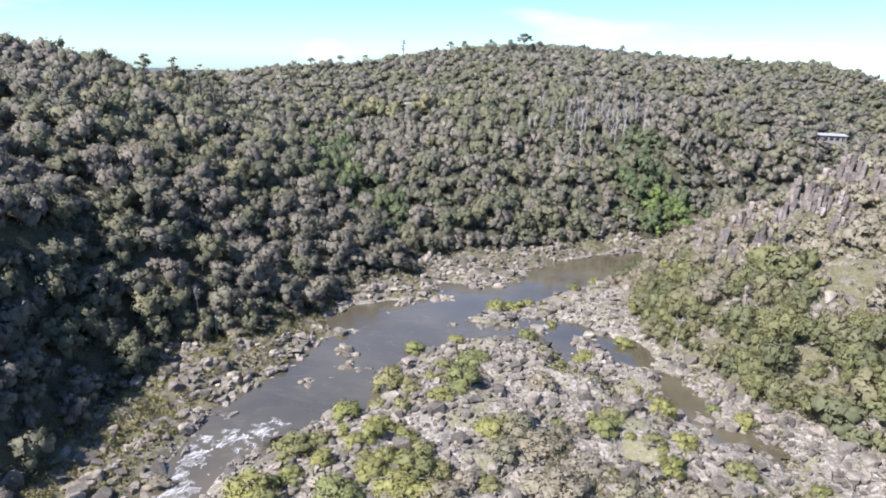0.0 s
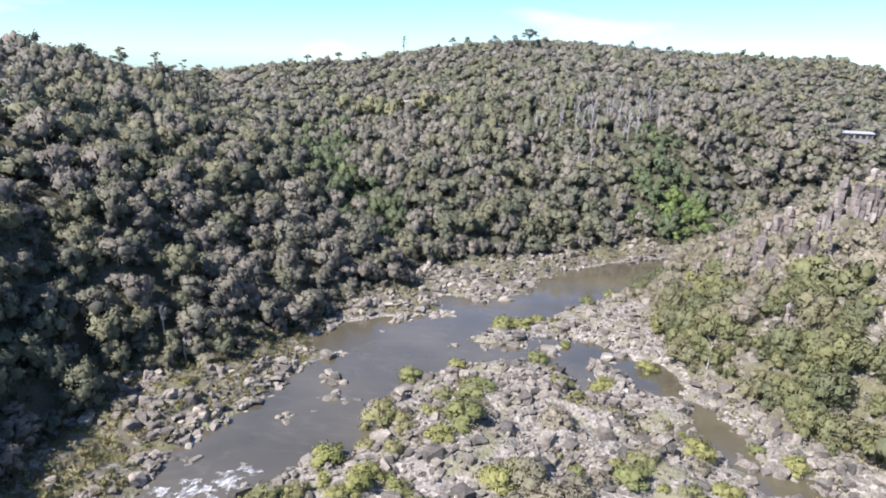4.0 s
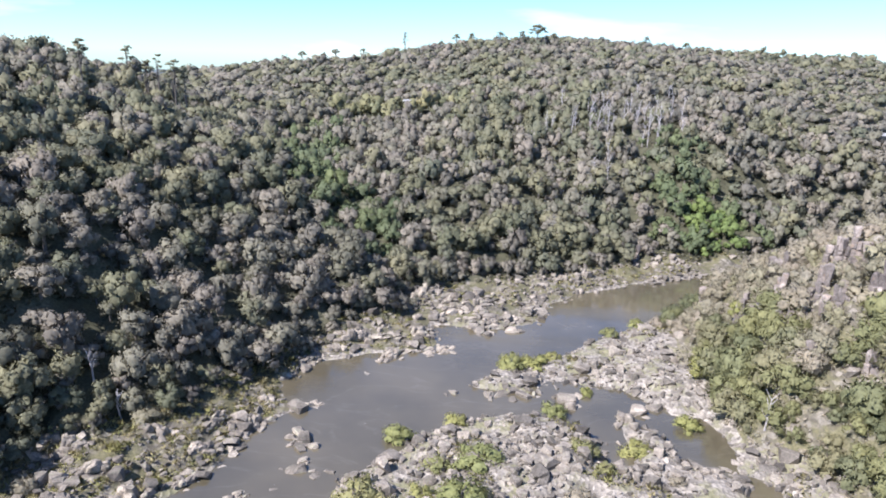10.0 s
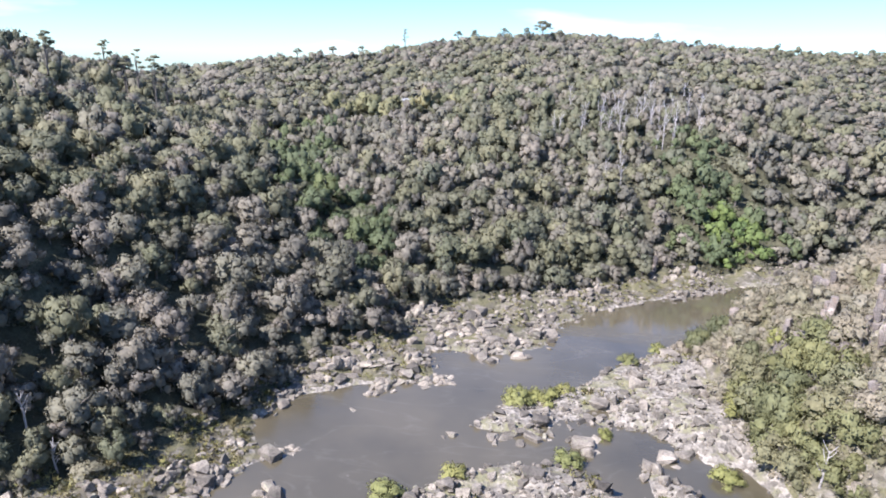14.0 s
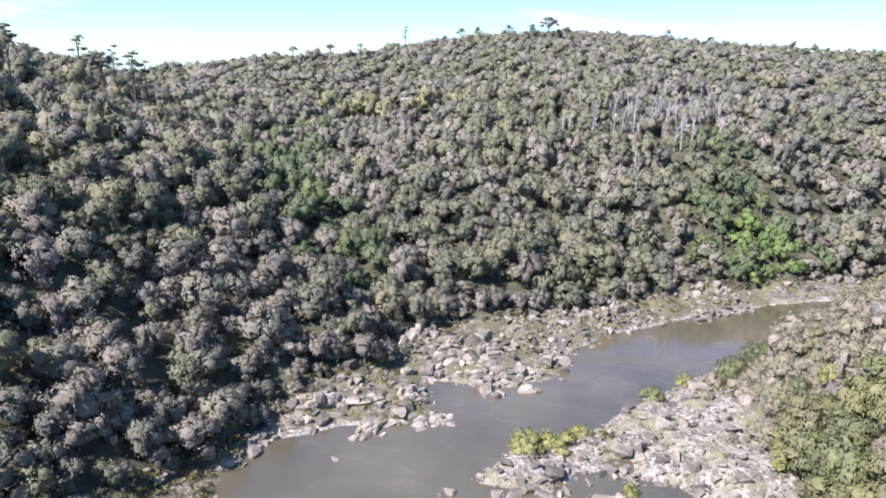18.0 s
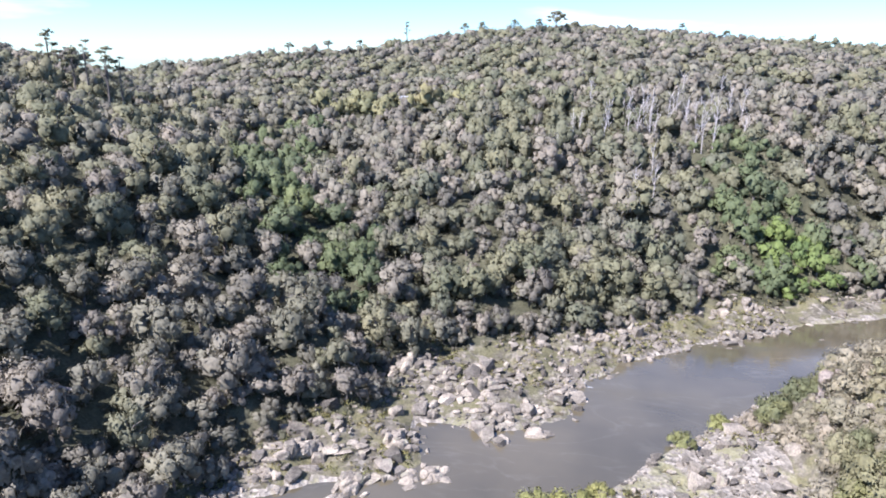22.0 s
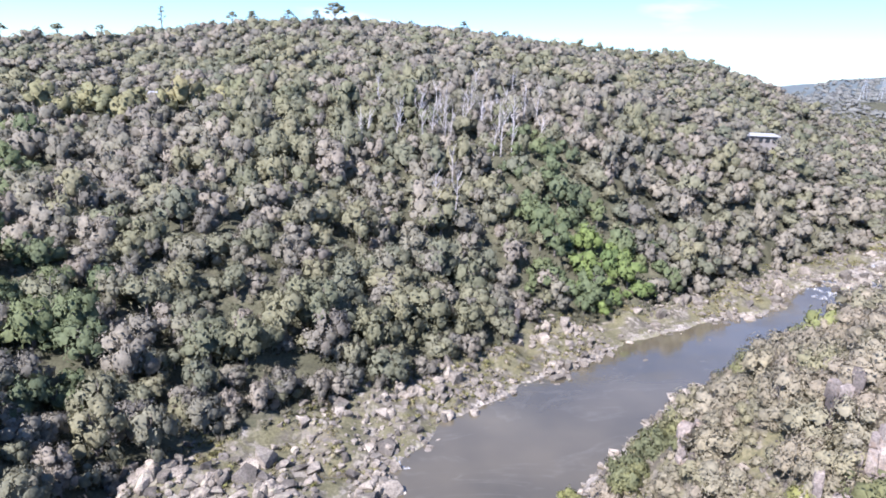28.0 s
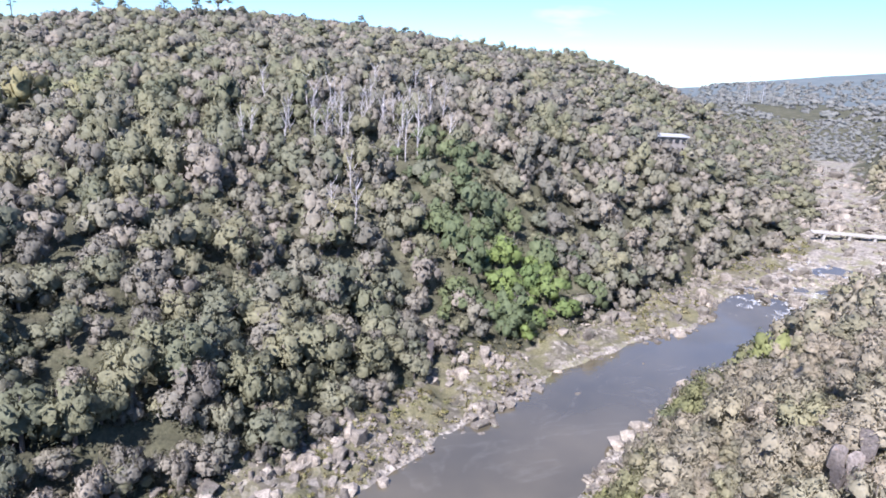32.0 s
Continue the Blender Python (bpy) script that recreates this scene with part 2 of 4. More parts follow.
swirl.node.inputs["Distortion"].default_value = 1.6
line = ramp(n, l, swirl, [(0.47, (0, 0, 0)), (0.50, (0.08, 0.08, 0.08)), (0.535, (0, 0, 0))])
line = mixed(n, l, 1.0, line, ramp(n, l, tex_noise(n, l, 0.5, 5, 0.7, mw.outputs[0]), [(0.4, (0, 0, 0)), (0.65, (1, 1, 1))]), "MULTIPLY")
col = mixed(n, l, line, col, (0.36, 0.34, 0.30))
l.new(col, b.inputs["Base Color"])
rr = ramp(n, l, tex_noise(n, l, 0.06, 4, 0.6, mp.outputs[0]), [(0.45, (0.04, 0.04, 0.04)), (0.62, (0.22, 0.22, 0.22))])
l.new(rr, b.inputs["Roughness"])
bump(n, l, rip, b, 0.10, 0.1)


# ---- the lie of the land ----
LEFT_WATER = np.array([(-52, -200), (-50, 40), (-48, 87), (-46, 106), (-38, 117), (-36, 130), (-30, 137), (-36, 147), (-30, 156), (-22, 161),
                       (-5, 164), (-9, 170), (-10, 178), (6, 177), (15, 181), (17, 192), (28, 203), (44, 213), (58, 219), (72, 227), (96, 235),
                       (114, 238), (131, 250), (145, 255), (160, 257), (189, 268), (214, 281), (266, 329), (360, 408), (448, 478), (870, 815)], float)
RIGHT_WATER = np.array([(-40, -200), (-40, 60), (-38, 83), (-32, 92), (-23, 100), (-16, 103), (-14, 111), (-18, 118), (-12, 124), (-4, 134),
                        (5, 138), (13, 139), (19, 141), (18, 145), (10, 147.5), (1, 149), (7, 157), (16, 160), (26, 171), (36, 179), (45, 186), (55, 194), (64, 201),
                        (83, 211), (99, 219), (119, 224), (135, 226), (161, 236), (185, 246), (218, 268), (245, 299), (304, 352), (388, 414), (440, 440), (890, 775)], float)
LEFT_TREES = np.array([(-70, -200), (-70, 20), (-64, 71), (-66, 100), (-62, 117), (-47, 128), (-38, 148), (-33, 160), (-27, 171), (-20, 175.5), (-14, 180), (-15, 191), (-9, 197),
                       (4, 203), (20, 211), (36, 219), (50, 232), (70, 236), (92, 243), (117, 254), (145, 264), (175, 271), (205, 286), (259, 331), (353, 411), (440, 482), (860, 830)], float)
RIGHT_TREES = np.array([(110, -200), (100, 40), (72, 94), (64, 107), (55, 112), (54, 127), (46, 132), (44, 152), (45.5, 183), (60, 193.5), (78, 202.5),
                        (101, 215.5), (136, 224), (163, 231), (190, 242), (222, 262), (250, 296), (310, 348), (395, 408), (445, 432), (900, 765)], float)
CREEK = np.array([(39, 132), (43, 120), (45.4, 110), (48, 102), (52, 97), (56, 92), (63, 84), (90, 72)], float)
POOLS = np.array([(19, 147), (28, 147), (34, 141), (39, 132)], float)
POOL = np.array([(21, 139), (24.5, 129)], float)
ROCK_POOLS = np.array([(30, 114), (32, 110)], float)
LOW_POOL = np.array([(28, 92), (33, 88)], float)
# hills and hollows: x, y, width, height
HILLS = [
    (-110, 180, 55, -1.1),
    (-160, 270, 75, 2.6),
    (-70, 285, 45, -20.3),
    (-40, 235, 30, -3.7),
    (0, 260, 40, -4.6),
    (60, 335, 60, -3.6),
    (30, 480, 100, 15.4),
    (130, 400, 90, -1.6),
    (-60, 560, 110, 4.6),
    (-200, 480, 110, -13.5),
    (-40, 380, 60, -15.6),
    (175, 330, 50, -0.8),
    (230, 440, 90, 1.3),
    (380, 540, 120, -13.5),
    (110, 280, 35, 4.8),
    (255, 395, 60, -9.0),
    (-150, 330, 50, -3.0),
    (-290, 640, 110, -26.0),
    (430, 620, 90, -14.0),
    (200, 540, 70, 6.0),
    (270, 510, 50, 5.0),
    # mostly out of view: raised to throw shade on the slope's left foot
    (-108, 95, 36, 13.5),
    (285, 470, 40, -4.0),
    (-190, 245, 40, 4.0),
    (-125, 450, 50, 5.0),
    (-154, 369, 40, -4.0),
    (255, 505, 60, 3.0),
    (345, 535, 60, 10.0),
    (-75, 480, 50, -4.0),
    (-177, 412, 35, -3.5),
    # unseen rise, added to deepen the shade at the left foot
    (-100, 66, 22, 17.5),
    (115, 485, 45, -3.0),
    (165, 465, 35, -2.0),
    (-186, 254, 30, 3.3), (-180, 300, 25, 1.6), (-148, 300, 22, 4.0), (-196, 468, 38, 4.0), (-160, 480, 35, 3.4),
    (-120, 437, 35, 3.5), (-64, 500, 40, 2.6), (20, 520, 50, 2.4), (112, 480, 45, 4.2), (200, 530, 45, 2.4), (285, 540, 40, 5.4),
]


# cliff faces on the spur: x, y, width, height
CLIFFS = [(54, 158, 7, 5.5), (62, 148, 7, 7.0), (70, 143, 7, 6.5), (71, 159, 9, 5.5), (80, 151, 9, 6.5), (90, 155, 9, 7.5), (84, 140, 6, 4.0), (99, 162, 9, 7.0),
          (63, 134, 4, 2.5), (68, 131, 4, 2.5), (56, 139, 3, 2.0), (57, 150, 5, 3.5), (76, 150, 6, 4.5), (86, 147, 7, 4.5), (95, 150, 8, 7.0), (62, 166.5, 4.5, 3.5),
          (60, 160, 5, 3.0), (53, 178, 3.5, 2.0), (64.5, 133, 4, 2.5)]
FACE, ACROSS = (-0.66, -0.75), (0.75, -0.66)


def side(x, y, line):
    """Signed distance from a line, positive on its left."""
    best, sign, across = np.full(x.shape, 1e9), np.zeros(x.shape), np.zeros(x.shape)
    for (ax, ay), (bx, by) in zip(line[:-1], line[1:]):
        ux, uy = bx - ax, by - ay
        t = np.clip(((x - ax) * ux + (y - ay) * uy) / (ux * ux + uy * uy), 0, 1)
        d = np.hypot(x - ax - t * ux, y - ay - t * uy)
        c = (ux * (y - ay) - uy * (x - ax)) / math.hypot(ux, uy)
        m = (d < best - 1e-6) | ((d < best + 1e-6) & (np.abs(c) > across))
        best, sign, across = np.where(m, d, best), np.where(m, np.sign(c), sign), np.where(m, np.abs(c), across)
    return best * sign


def lattice(ix, iy, seed):
    h = (ix.astype(np.int64) * 374761393 + iy.astype(np.int64) * 668265263 + seed * 1442695041) & 0x7FFFFFFF
    h = ((h ^ (h >> 13)) * 1274126177) & 0x7FFFFFFF
    return ((h ^ (h >> 16)) & 0xFFFF) / 65535.0


def rough(x, y, size, seed=1):
    """Smooth noise from -1 to 1 with lumps of that size."""
    x, y = x / size, y / size
    ix, iy = np.floor(x), np.floor(y)
    fx, fy = x - ix, y - iy
    fx, fy = fx * fx * (3 - 2 * fx), fy * fy * (3 - 2 * fy)
    a, b_ = lattice(ix, iy, seed), lattice(ix + 1, iy, seed)
    c, d = lattice(ix, iy + 1, seed), lattice(ix + 1, iy + 1, seed)
    return ((a * (1 - fx) + b_ * fx) * (1 - fy) + (c * (1 - fx) + d * fx) * fy) * 2 - 1


def water_level(x, y):
    return np.clip(0.1 * (x - 126), 0, 12.5) - np.clip((94 - y) * 0.09, 0, 3.0)


def land(x, y):
    """Height of the ground, and what kind it is: 0 river bank, 1 wooded hill, 2 distance, 3 stony spur."""
    x, y = np.asarray(x, float), np.asarray(y, float)
    lw, rw = side(x, y, LEFT_WATER), -side(x, y, RIGHT_WATER)
    lt, rt = side(x, y, LEFT_TREES), -side(x, y, RIGHT_TREES)
    ledge = rough(x, y, 5.5, 3) * 2.2
    lump = 0.45 * (np.floor(ledge) + np.clip((ledge - np.floor(ledge)) * 3, 0, 1)) + 0.35 * rough(x, y, 3.1, 4) + 0.2 * rough(x, y, 1.9, 5)
    bank_l = 0.25 + np.minimum(0.11 * lw, 2.2) + lump * np.clip(0.4 + lw / 8, 0, 1.3)
    bank_r = 0.35 + np.minimum(0.09 * rw, 1.5) + lump * np.clip(0.4 + rw / 8, 0, 1.1)
    for line, wide in ((CREEK, 7.2), (POOLS, 5.8), (POOL, 4.2), (ROCK_POOLS, 2.4), (LOW_POOL, 2.4)):
        c = np.abs(side(x, y, line)) * (1 + 0.4 * rough(x, y, 6, 12))
        bank_r = bank_r - 2.3 * np.exp(-(c / wide) ** 2)
    inside = np.minimum(-lw, -rw)
    h = np.where(lw > 0, bank_l, np.where(rw > 0, bank_r, -np.minimum(1.6, 0.35 * inside) * np.clip(1 - (x - 124) / 25, 0.03, 1) + lump * np.clip((x - 120) / 30, 0.25, 0.5) + 0.2 * np.clip((x - 138) / 22, 0, 1)))
    up_l = 50 * (1 - np.exp(-(np.maximum(lt, 0) / 55) ** 1.35))
    for hx, hy, w, a in HILLS:
        up_l = up_l + a * np.exp(-((x - hx) ** 2 + (y - hy) ** 2) / (2 * w * w)) * np.clip(lt / 25, 0, 1)
    up_r = 50 * (1 - np.exp(-np.maximum(rt, 0) / 42))
    for cx, cy, w, a in CLIFFS:
        back = -(x - cx) * FACE[0] - (y - cy) * FACE[1]
        off = (x - cx) * ACROSS[0] + (y - cy) * ACROSS[1]
        up_r = up_r + 0.6 * a * np.clip(back / 1.6 + 0.5, 0, 1) * np.exp(-(off / (0.62 * w)) ** 4 - (np.maximum(back, 0) / (1.1 * a)) ** 2)
    rug = 2.2 * rough(x, y, 31, 7) + 1.0 * rough(x, y, 12, 8) + 0.4 * rough(x, y, 4.5, 9)
    up = np.where(lt > 0, up_l + rug * np.clip(lt / 25, 0, 1), np.where(rt > 0, up_r + rug * np.clip(rt / 15, 0, 1), 0))
    far = np.hypot(x, y - 150)
    away = np.clip((far - 520) / 500, 0, 1)
    away = away * away * (3 - 2 * away)
    lean = np.clip((x / np.maximum(y, 1) - 0.68) / 0.22, 0, 1) * (y > 1)
    lean = lean * lean * (3 - 2 * lean)
    plain = (1 - lean) * (25 - 0.05 * np.minimum(far - 520, 1500)) + lean * (37 + 7 * rough(x, y, 420, 21)) + 4 * rough(x, y, 150, 22)
    ridge = lean * np.exp(-((far - 1950) / 380) ** 2) * (24 + 34 * np.clip((x / np.maximum(y, 1) - 0.85) / 0.5, 0, 1) + 6 * rough(x, y, 260, 23))
    h = h + up + water_level(x, y) * np.clip(1 - np.maximum(np.minimum(lw, 1e3), -rw * 0 - 20 + rw * (rw > 0)) / 60, 0, 1)
    h = h * (1 - away) + (plain + ridge) * away
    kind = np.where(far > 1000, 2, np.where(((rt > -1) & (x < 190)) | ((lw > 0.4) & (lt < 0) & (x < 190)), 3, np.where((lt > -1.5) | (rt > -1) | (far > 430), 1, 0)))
    return h, kind


def mesh_from(name, verts, faces, mat, smooth=False, kinds=None, mats=None, soft=None, hue=None):
    """A mesh from arrays of corners and of triangles or quads; soft: normals of the leafy mass, hue: a number for each plant."""
    me = bpy.data.meshes.new(name)
    k = faces.shape[1]
    me.vertices.add(len(verts))
    me.vertices.foreach_set("co", np.ascontiguousarray(verts, dtype=np.float32).ravel())
    me.loops.add(faces.size)
    me.loops.foreach_set("vertex_index", np.ascontiguousarray(faces, dtype=np.int32).ravel())
    me.polygons.add(len(faces))
    me.polygons.foreach_set("loop_start", np.arange(0, faces.size, k, dtype=np.int32))
    me.polygons.foreach_set("loop_total", np.full(len(faces), k, dtype=np.int32))
    for mm in mats or [mat]:
        me.materials.append(mm)
    if kinds is not None:
        me.polygons.foreach_set("material_index", np.ascontiguousarray(kinds, dtype=np.int32))
    me.polygons.foreach_set("use_smooth", np.full(len(faces), smooth))
    me.update(calc_edges=True)
    if soft is not None:
        at = me.attributes.new("custom_normal", "FLOAT_VECTOR", "POINT")
        at.data.foreach_set("vector", np.ascontiguousarray(soft, dtype=np.float32).ravel())
    if hue is not None:
        at = me.attributes.new("plant", "FLOAT", "POINT")
        at.data.foreach_set("value", np.ascontiguousarray(hue, dtype=np.float32))
    return me


def axis(lo, hi, step, out_lo, out_hi, grow=1.07):
    a = list(np.arange(lo, hi, step))
    s, v = step, a[-1]
    while v < out_hi:
        s = min(s * grow, 60)
        v += s
        a.append(v)
    s, v, left = step, a[0], []
    while v > out_lo:
        s = min(s * grow, 60)
        v -= s
        left.append(v)
    return np.array(left[::-1] + a)


def grid(xs, ys):
    gx, gy = np.meshgrid(xs, ys)
    i = np.arange(len(xs) * len(ys)).reshape(len(ys), len(xs))
    quads = np.stack([i[:-1, :-1], i[:-1, 1:], i[1:, 1:], i[1:, :-1]], -1).reshape(-1, 4)
    return gx.ravel(), gy.ravel(), quads


gx, gy, quads = grid(axis(-75, 150, 1.0, -1800, 3600, 1.06), axis(66, 262, 1.0, -900, 3800, 1.06))
gz, gk = land(gx, gy)
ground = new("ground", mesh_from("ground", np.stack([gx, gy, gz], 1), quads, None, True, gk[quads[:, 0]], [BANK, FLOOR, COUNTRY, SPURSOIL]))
tagged(ground, "rocky river gorge floor with steep earthy hillsides", "ground", kind="structure")
del gx, gy, gz, gk, quads

wx, wy, wq = grid(axis(-75, 160, 2.0, -300, 900, 1.1), axis(20, 270, 2.0, -220, 760, 1.1))
wlw, wrw = side(wx, wy, LEFT_WATER), -side(wx, wy, RIGHT_WATER)
keep = ((wlw < 16) & (wrw < 62) & (wx < 186))[wq].all(1)
water = new("river_water", mesh_from("river_water", np.stack([wx, wy, water_level(wx, wy)], 1), wq[keep], WATER, True))
tagged(water, "still brown river water reflecting pale sky", "water", kind="structure")


# ---- plants ----
def ball(subdiv):
    bm = bmesh.new()
    bmesh.ops.create_icosphere(bm, subdivisions=subdiv, radius=1)
    v = np.array([q.co[:] for q in bm.verts])
    t = np.array([[q.index for q in f.verts] for f in bm.faces])
    bm.free()
    return v, t


BALLS = (ball(1), ball(2))


def unit(a):
    return a / np.maximum(np.linalg.norm(a, axis=1)[:, None], 1e-6)


def dome(seed, lobes, leaves, leaf, tall=0.8, thin=0.55, up=0.0, small=0.2, big=0.36, core=0.66, near=0.72, reach=1.14, wild=0.3, cores=99):
    """A unit crown (radius about 1, base at 0): leafy lobes heaped over a central one, sprays all round them, and normals of the mass as a whole.
    thin: width of a spray over its length; up: how far sprays point up; wild: how far their normals stray."""
    r = np.random.RandomState(seed)
    vs, ts, ns, k = [], [], [], 0
    bv, bt = BALLS[0]
    wide = r.uniform(0.8, 1.15, 2)
    heart = np.array([0, 0, 0.12 * tall])
    for i in range(lobes):
        if i == 0:
            c, s = np.array([0, 0, 0.34 * tall]), 0.5
        else:
            f = (i - 0.5) / max(lobes - 1, 1)
            a = 2.4 * i + r.uniform(-0.7, 0.7)
            rad = (0.12 + 0.62 * math.sqrt(f)) * r.uniform(0.75, 1.15)
            c = np.array([math.cos(a) * rad * wide[0], math.sin(a) * rad * wide[1], tall * (0.88 - 0.72 * f * f + r.uniform(-0.2, 0.14))])
            s = r.uniform(small, big)
        if i < cores:
            q = bv * s * core * r.uniform(0.7, 1.15, (len(bv), 1)) * np.array([1, 1, r.uniform(0.65, 1.0)])
            vs.append(q + c)
            ns.append(unit(0.42 * bv + 0.85 * unit(q + c - heart)))
            ts.append(bt + k)
            k += len(q)
        m = int(leaves * (1.6 if i == 0 else 0.6 + s))
        d = r.normal(size=(m, 3))
        d[:, 2] = d[:, 2] * 0.8 + 0.3
        d = unit(d)
        mid = c + d * s * np.array([1, 1, 0.9]) * r.uniform(near, reach, (m, 1))
        nrm = unit(d + r.normal(size=(m, 3)) * 0.34)
        u = unit(np.cross(nrm, r.normal(size=(m, 3))))
        if up:
            u = unit(u * (1 - up) + (d * 0.7 + np.array([0, 0, 0.6])) * up)
        w = unit(np.cross(nrm, u))
        sz = leaf * r.uniform(0.5, 1.5, (m, 1))
        tri = np.stack([mid + 1.1 * u * sz, mid - 0.7 * u * sz + thin * w * sz, mid - 0.7 * u * sz - thin * w * sz], 1)
        mass = unit(0.42 * d + 0.8 * unit(mid - heart) + wild * r.normal(size=(m, 3)))
        face = np.cross(tri[:, 1] - tri[:, 0], tri[:, 2] - tri[:, 0])
        turn = (face * mass).sum(1) < 0
        tri[turn] = tri[turn][:, ::-1]
        vs.append(tri.reshape(-1, 3))
        ns.append(np.repeat(mass, 3, 0))
        ts.append(np.arange(m * 3).reshape(-1, 3) + k)
        k += m * 3
    return np.concatenate(vs), np.concatenate(ts), np.concatenate(ns)


def tube(points, radii, sides=5):
    """A tapered limb along points."""
    pts = [np.array(q, float) for q in points]
    vs, ts = [], []
    for i, (q, rad) in enumerate(zip(pts, radii)):
        d = pts[min(i + 1, len(pts) - 1)] - pts[max(i - 1, 0)]
        d /= np.linalg.norm(d)
        u = np.cross(d, (0.3, 0.95, 0.1))
        u /= np.linalg.norm(u)
        w = np.cross(d, u)
        for j in range(sides):
            a = 6.2832 * j / sides
            vs.append(q + rad * (math.cos(a) * u + math.sin(a) * w))
        if i:
            o = (i - 1) * sides
            for j in range(sides):
                j2 = (j + 1) % sides
                ts += [(o + j, o + j2, o + sides + j2), (o + j, o + sides + j2, o + sides + j)]
    return np.array(vs), np.array(ts)


def joined(pieces):
    """Pieces (corners, triangles, and where they have them normals and hues) as one."""
    vs, ts, k = [], [], 0
    for piece in pieces:
        vs.append(piece[0])
        ts.append(piece[1] + k)
        k += len(piece[0])
    more = [np.concatenate([piece[i] for piece in pieces]) for i in range(2, len(pieces[0]))]
    return (np.concatenate(vs), np.concatenate(ts), *more)


def stem(seed, height=1.0, rad=0.05, limbs=3):
    r = np.random.RandomState(seed)
    lean = r.uniform(-0.12, 0.12, 2)
    top = np.array([lean[0], lean[1], 1.0]) * height
    got = [tube([(0, 0, -0.15 * height), top * 0.5 + [0.03, -0.02, 0], top], [rad * 1.25, rad * 0.85, rad * 0.35], 5)]
    for i in range(limbs):
        a, f = r.rand() * 6.28, r.uniform(0.4, 0.75)
        s = top * f
        e = s + np.array([math.cos(a) * 0.45, math.sin(a) * 0.45, 0.35]) * height * r.uniform(0.7, 1.1)
        got.append(tube([s, (s + e) / 2 + [0, 0, 0.05 * height], e], [rad * 0.55, rad * 0.4, rad * 0.15], 4))
    return joined(got)


def scatter(x0, x1, y0, y1, step, seed, jitter=0.8):
    r = np.random.RandomState(seed)
    gx, gy = np.meshgrid(np.arange(x0, x1, step), np.arange(y0, y1, step))
    gx = gx + (np.arange(gx.shape[0]) % 2)[:, None] * step * 0.5
    x = gx.ravel() + r.uniform(-0.5, 0.5, gx.size) * step * jitter
    y = gy.ravel() + r.uniform(-0.5, 0.5, gx.size) * step * jitter
    return x, y, r


def planted(protos, x, y, z, size, tall, r):
    """Many plants joined: each takes one of the shapes, turned and scaled, with a hue of its own."""
    vs, ts, ns, hs, k = [], [], [], [], 0
    pick = r.randint(0, len(protos), len(x))
    for i in range(len(x)):
        proto = protos[pick[i]]
        v, t = proto[:2]
        a = r.rand() * 6.283
        ca, sa = math.cos(a), math.sin(a)
        c, s = ca * size[i], sa * size[i]
        q = np.empty_like(v)
        q[:, 0] = v[:, 0] * c - v[:, 1] * s + x[i]
        q[:, 1] = v[:, 0] * s + v[:, 1] * c + y[i]
        q[:, 2] = v[:, 2] * tall[i] + z[i]
        vs.append(q)
        ts.append(t + k)
        k += len(v)
        if len(proto) > 2:
            o = proto[2]
            ns.append(np.stack([o[:, 0] * ca - o[:, 1] * sa, o[:, 0] * sa + o[:, 1] * ca, o[:, 2]], 1))
            hs.append(np.full(len(v), r.rand()))
    return (np.concatenate(vs), np.concatenate(ts), *([np.concatenate(ns), np.concatenate(hs)] if ns else []))


def leafy(name, plants, mat):
    v, t, soft, hue = plants
    return new(name, mesh_from(name, v, t, mat, True, soft=soft, hue=hue))


def near_path(x, y):
    """Distance on the plan from the line of flight."""
    t = np.clip((y + 7) / 143, 0, 1)
    return np.hypot(x - 10 * t * t, y + 7 - 143 * t)


NEAR = [dome(10 + i, 12, 50, 0.064, up=0.1, small=0.2, big=0.34, core=0.8, near=0.82, wild=0.22) for i in range(10)]
MID = [dome(30 + i, 7, 28, 0.088, small=0.24, big=0.4, core=0.84, near=0.84, wild=0.2) for i in range(10)]
FAR = [dome(50 + i, 5, 16, 0.115, tall=0.68, small=0.28, big=0.44, core=0.86, near=0.84, wild=0.2) for i in range(8)]
LAST = [dome(55 + i, 3, 11, 0.15, tall=0.66, small=0.36, big=0.5, core=0.86, near=0.84, wild=0.2) for i in range(8)]
HAZE = [dome(40 + i, 2, 9, 0.22, tall=0.6, small=0.4, big=0.5, core=0.86, wild=0.2) for i in range(6)]
BUSH = [dome(80 + i, 12, 92, 0.062, tall=0.85, thin=0.44, up=0.12, small=0.22, big=0.4, core=0.7, near=0.7, reach=1.16, wild=0.25) for i in range(6)]
SPRAY = [dome(110 + i, 10, 128, 0.054, tall=0.85, thin=0.42, up=0.04, small=0.22, big=0.4, core=0.7, near=0.7, reach=1.2, wild=0.18) for i in range(8)]
UNDER = [dome(60 + i, 2, 14, 0.16, tall=0.7, cores=1, core=0.8, small=0.3, big=0.5) for i in range(6)]
TUFT = [dome(90 + i, 3, 18, 0.2, tall=0.5, thin=0.25, up=0.7, cores=0) for i in range(5)]
STEM = [stem(70 + i) for i in range(5)]


def in_clearing(x, y):
    return (np.hypot(x - 171, (y - 326) * 1.3) < 9.5) | (np.hypot(x - 182, (y - 307) * 0.6) < 3.5) | (np.hypot(x + 33, (y - 348) * 0.8) < 6) | (np.hypot(x + 8, y - 356) < 3.6) | (np.hypot(x - 205, y - 308) < 7)


SHARED = {}


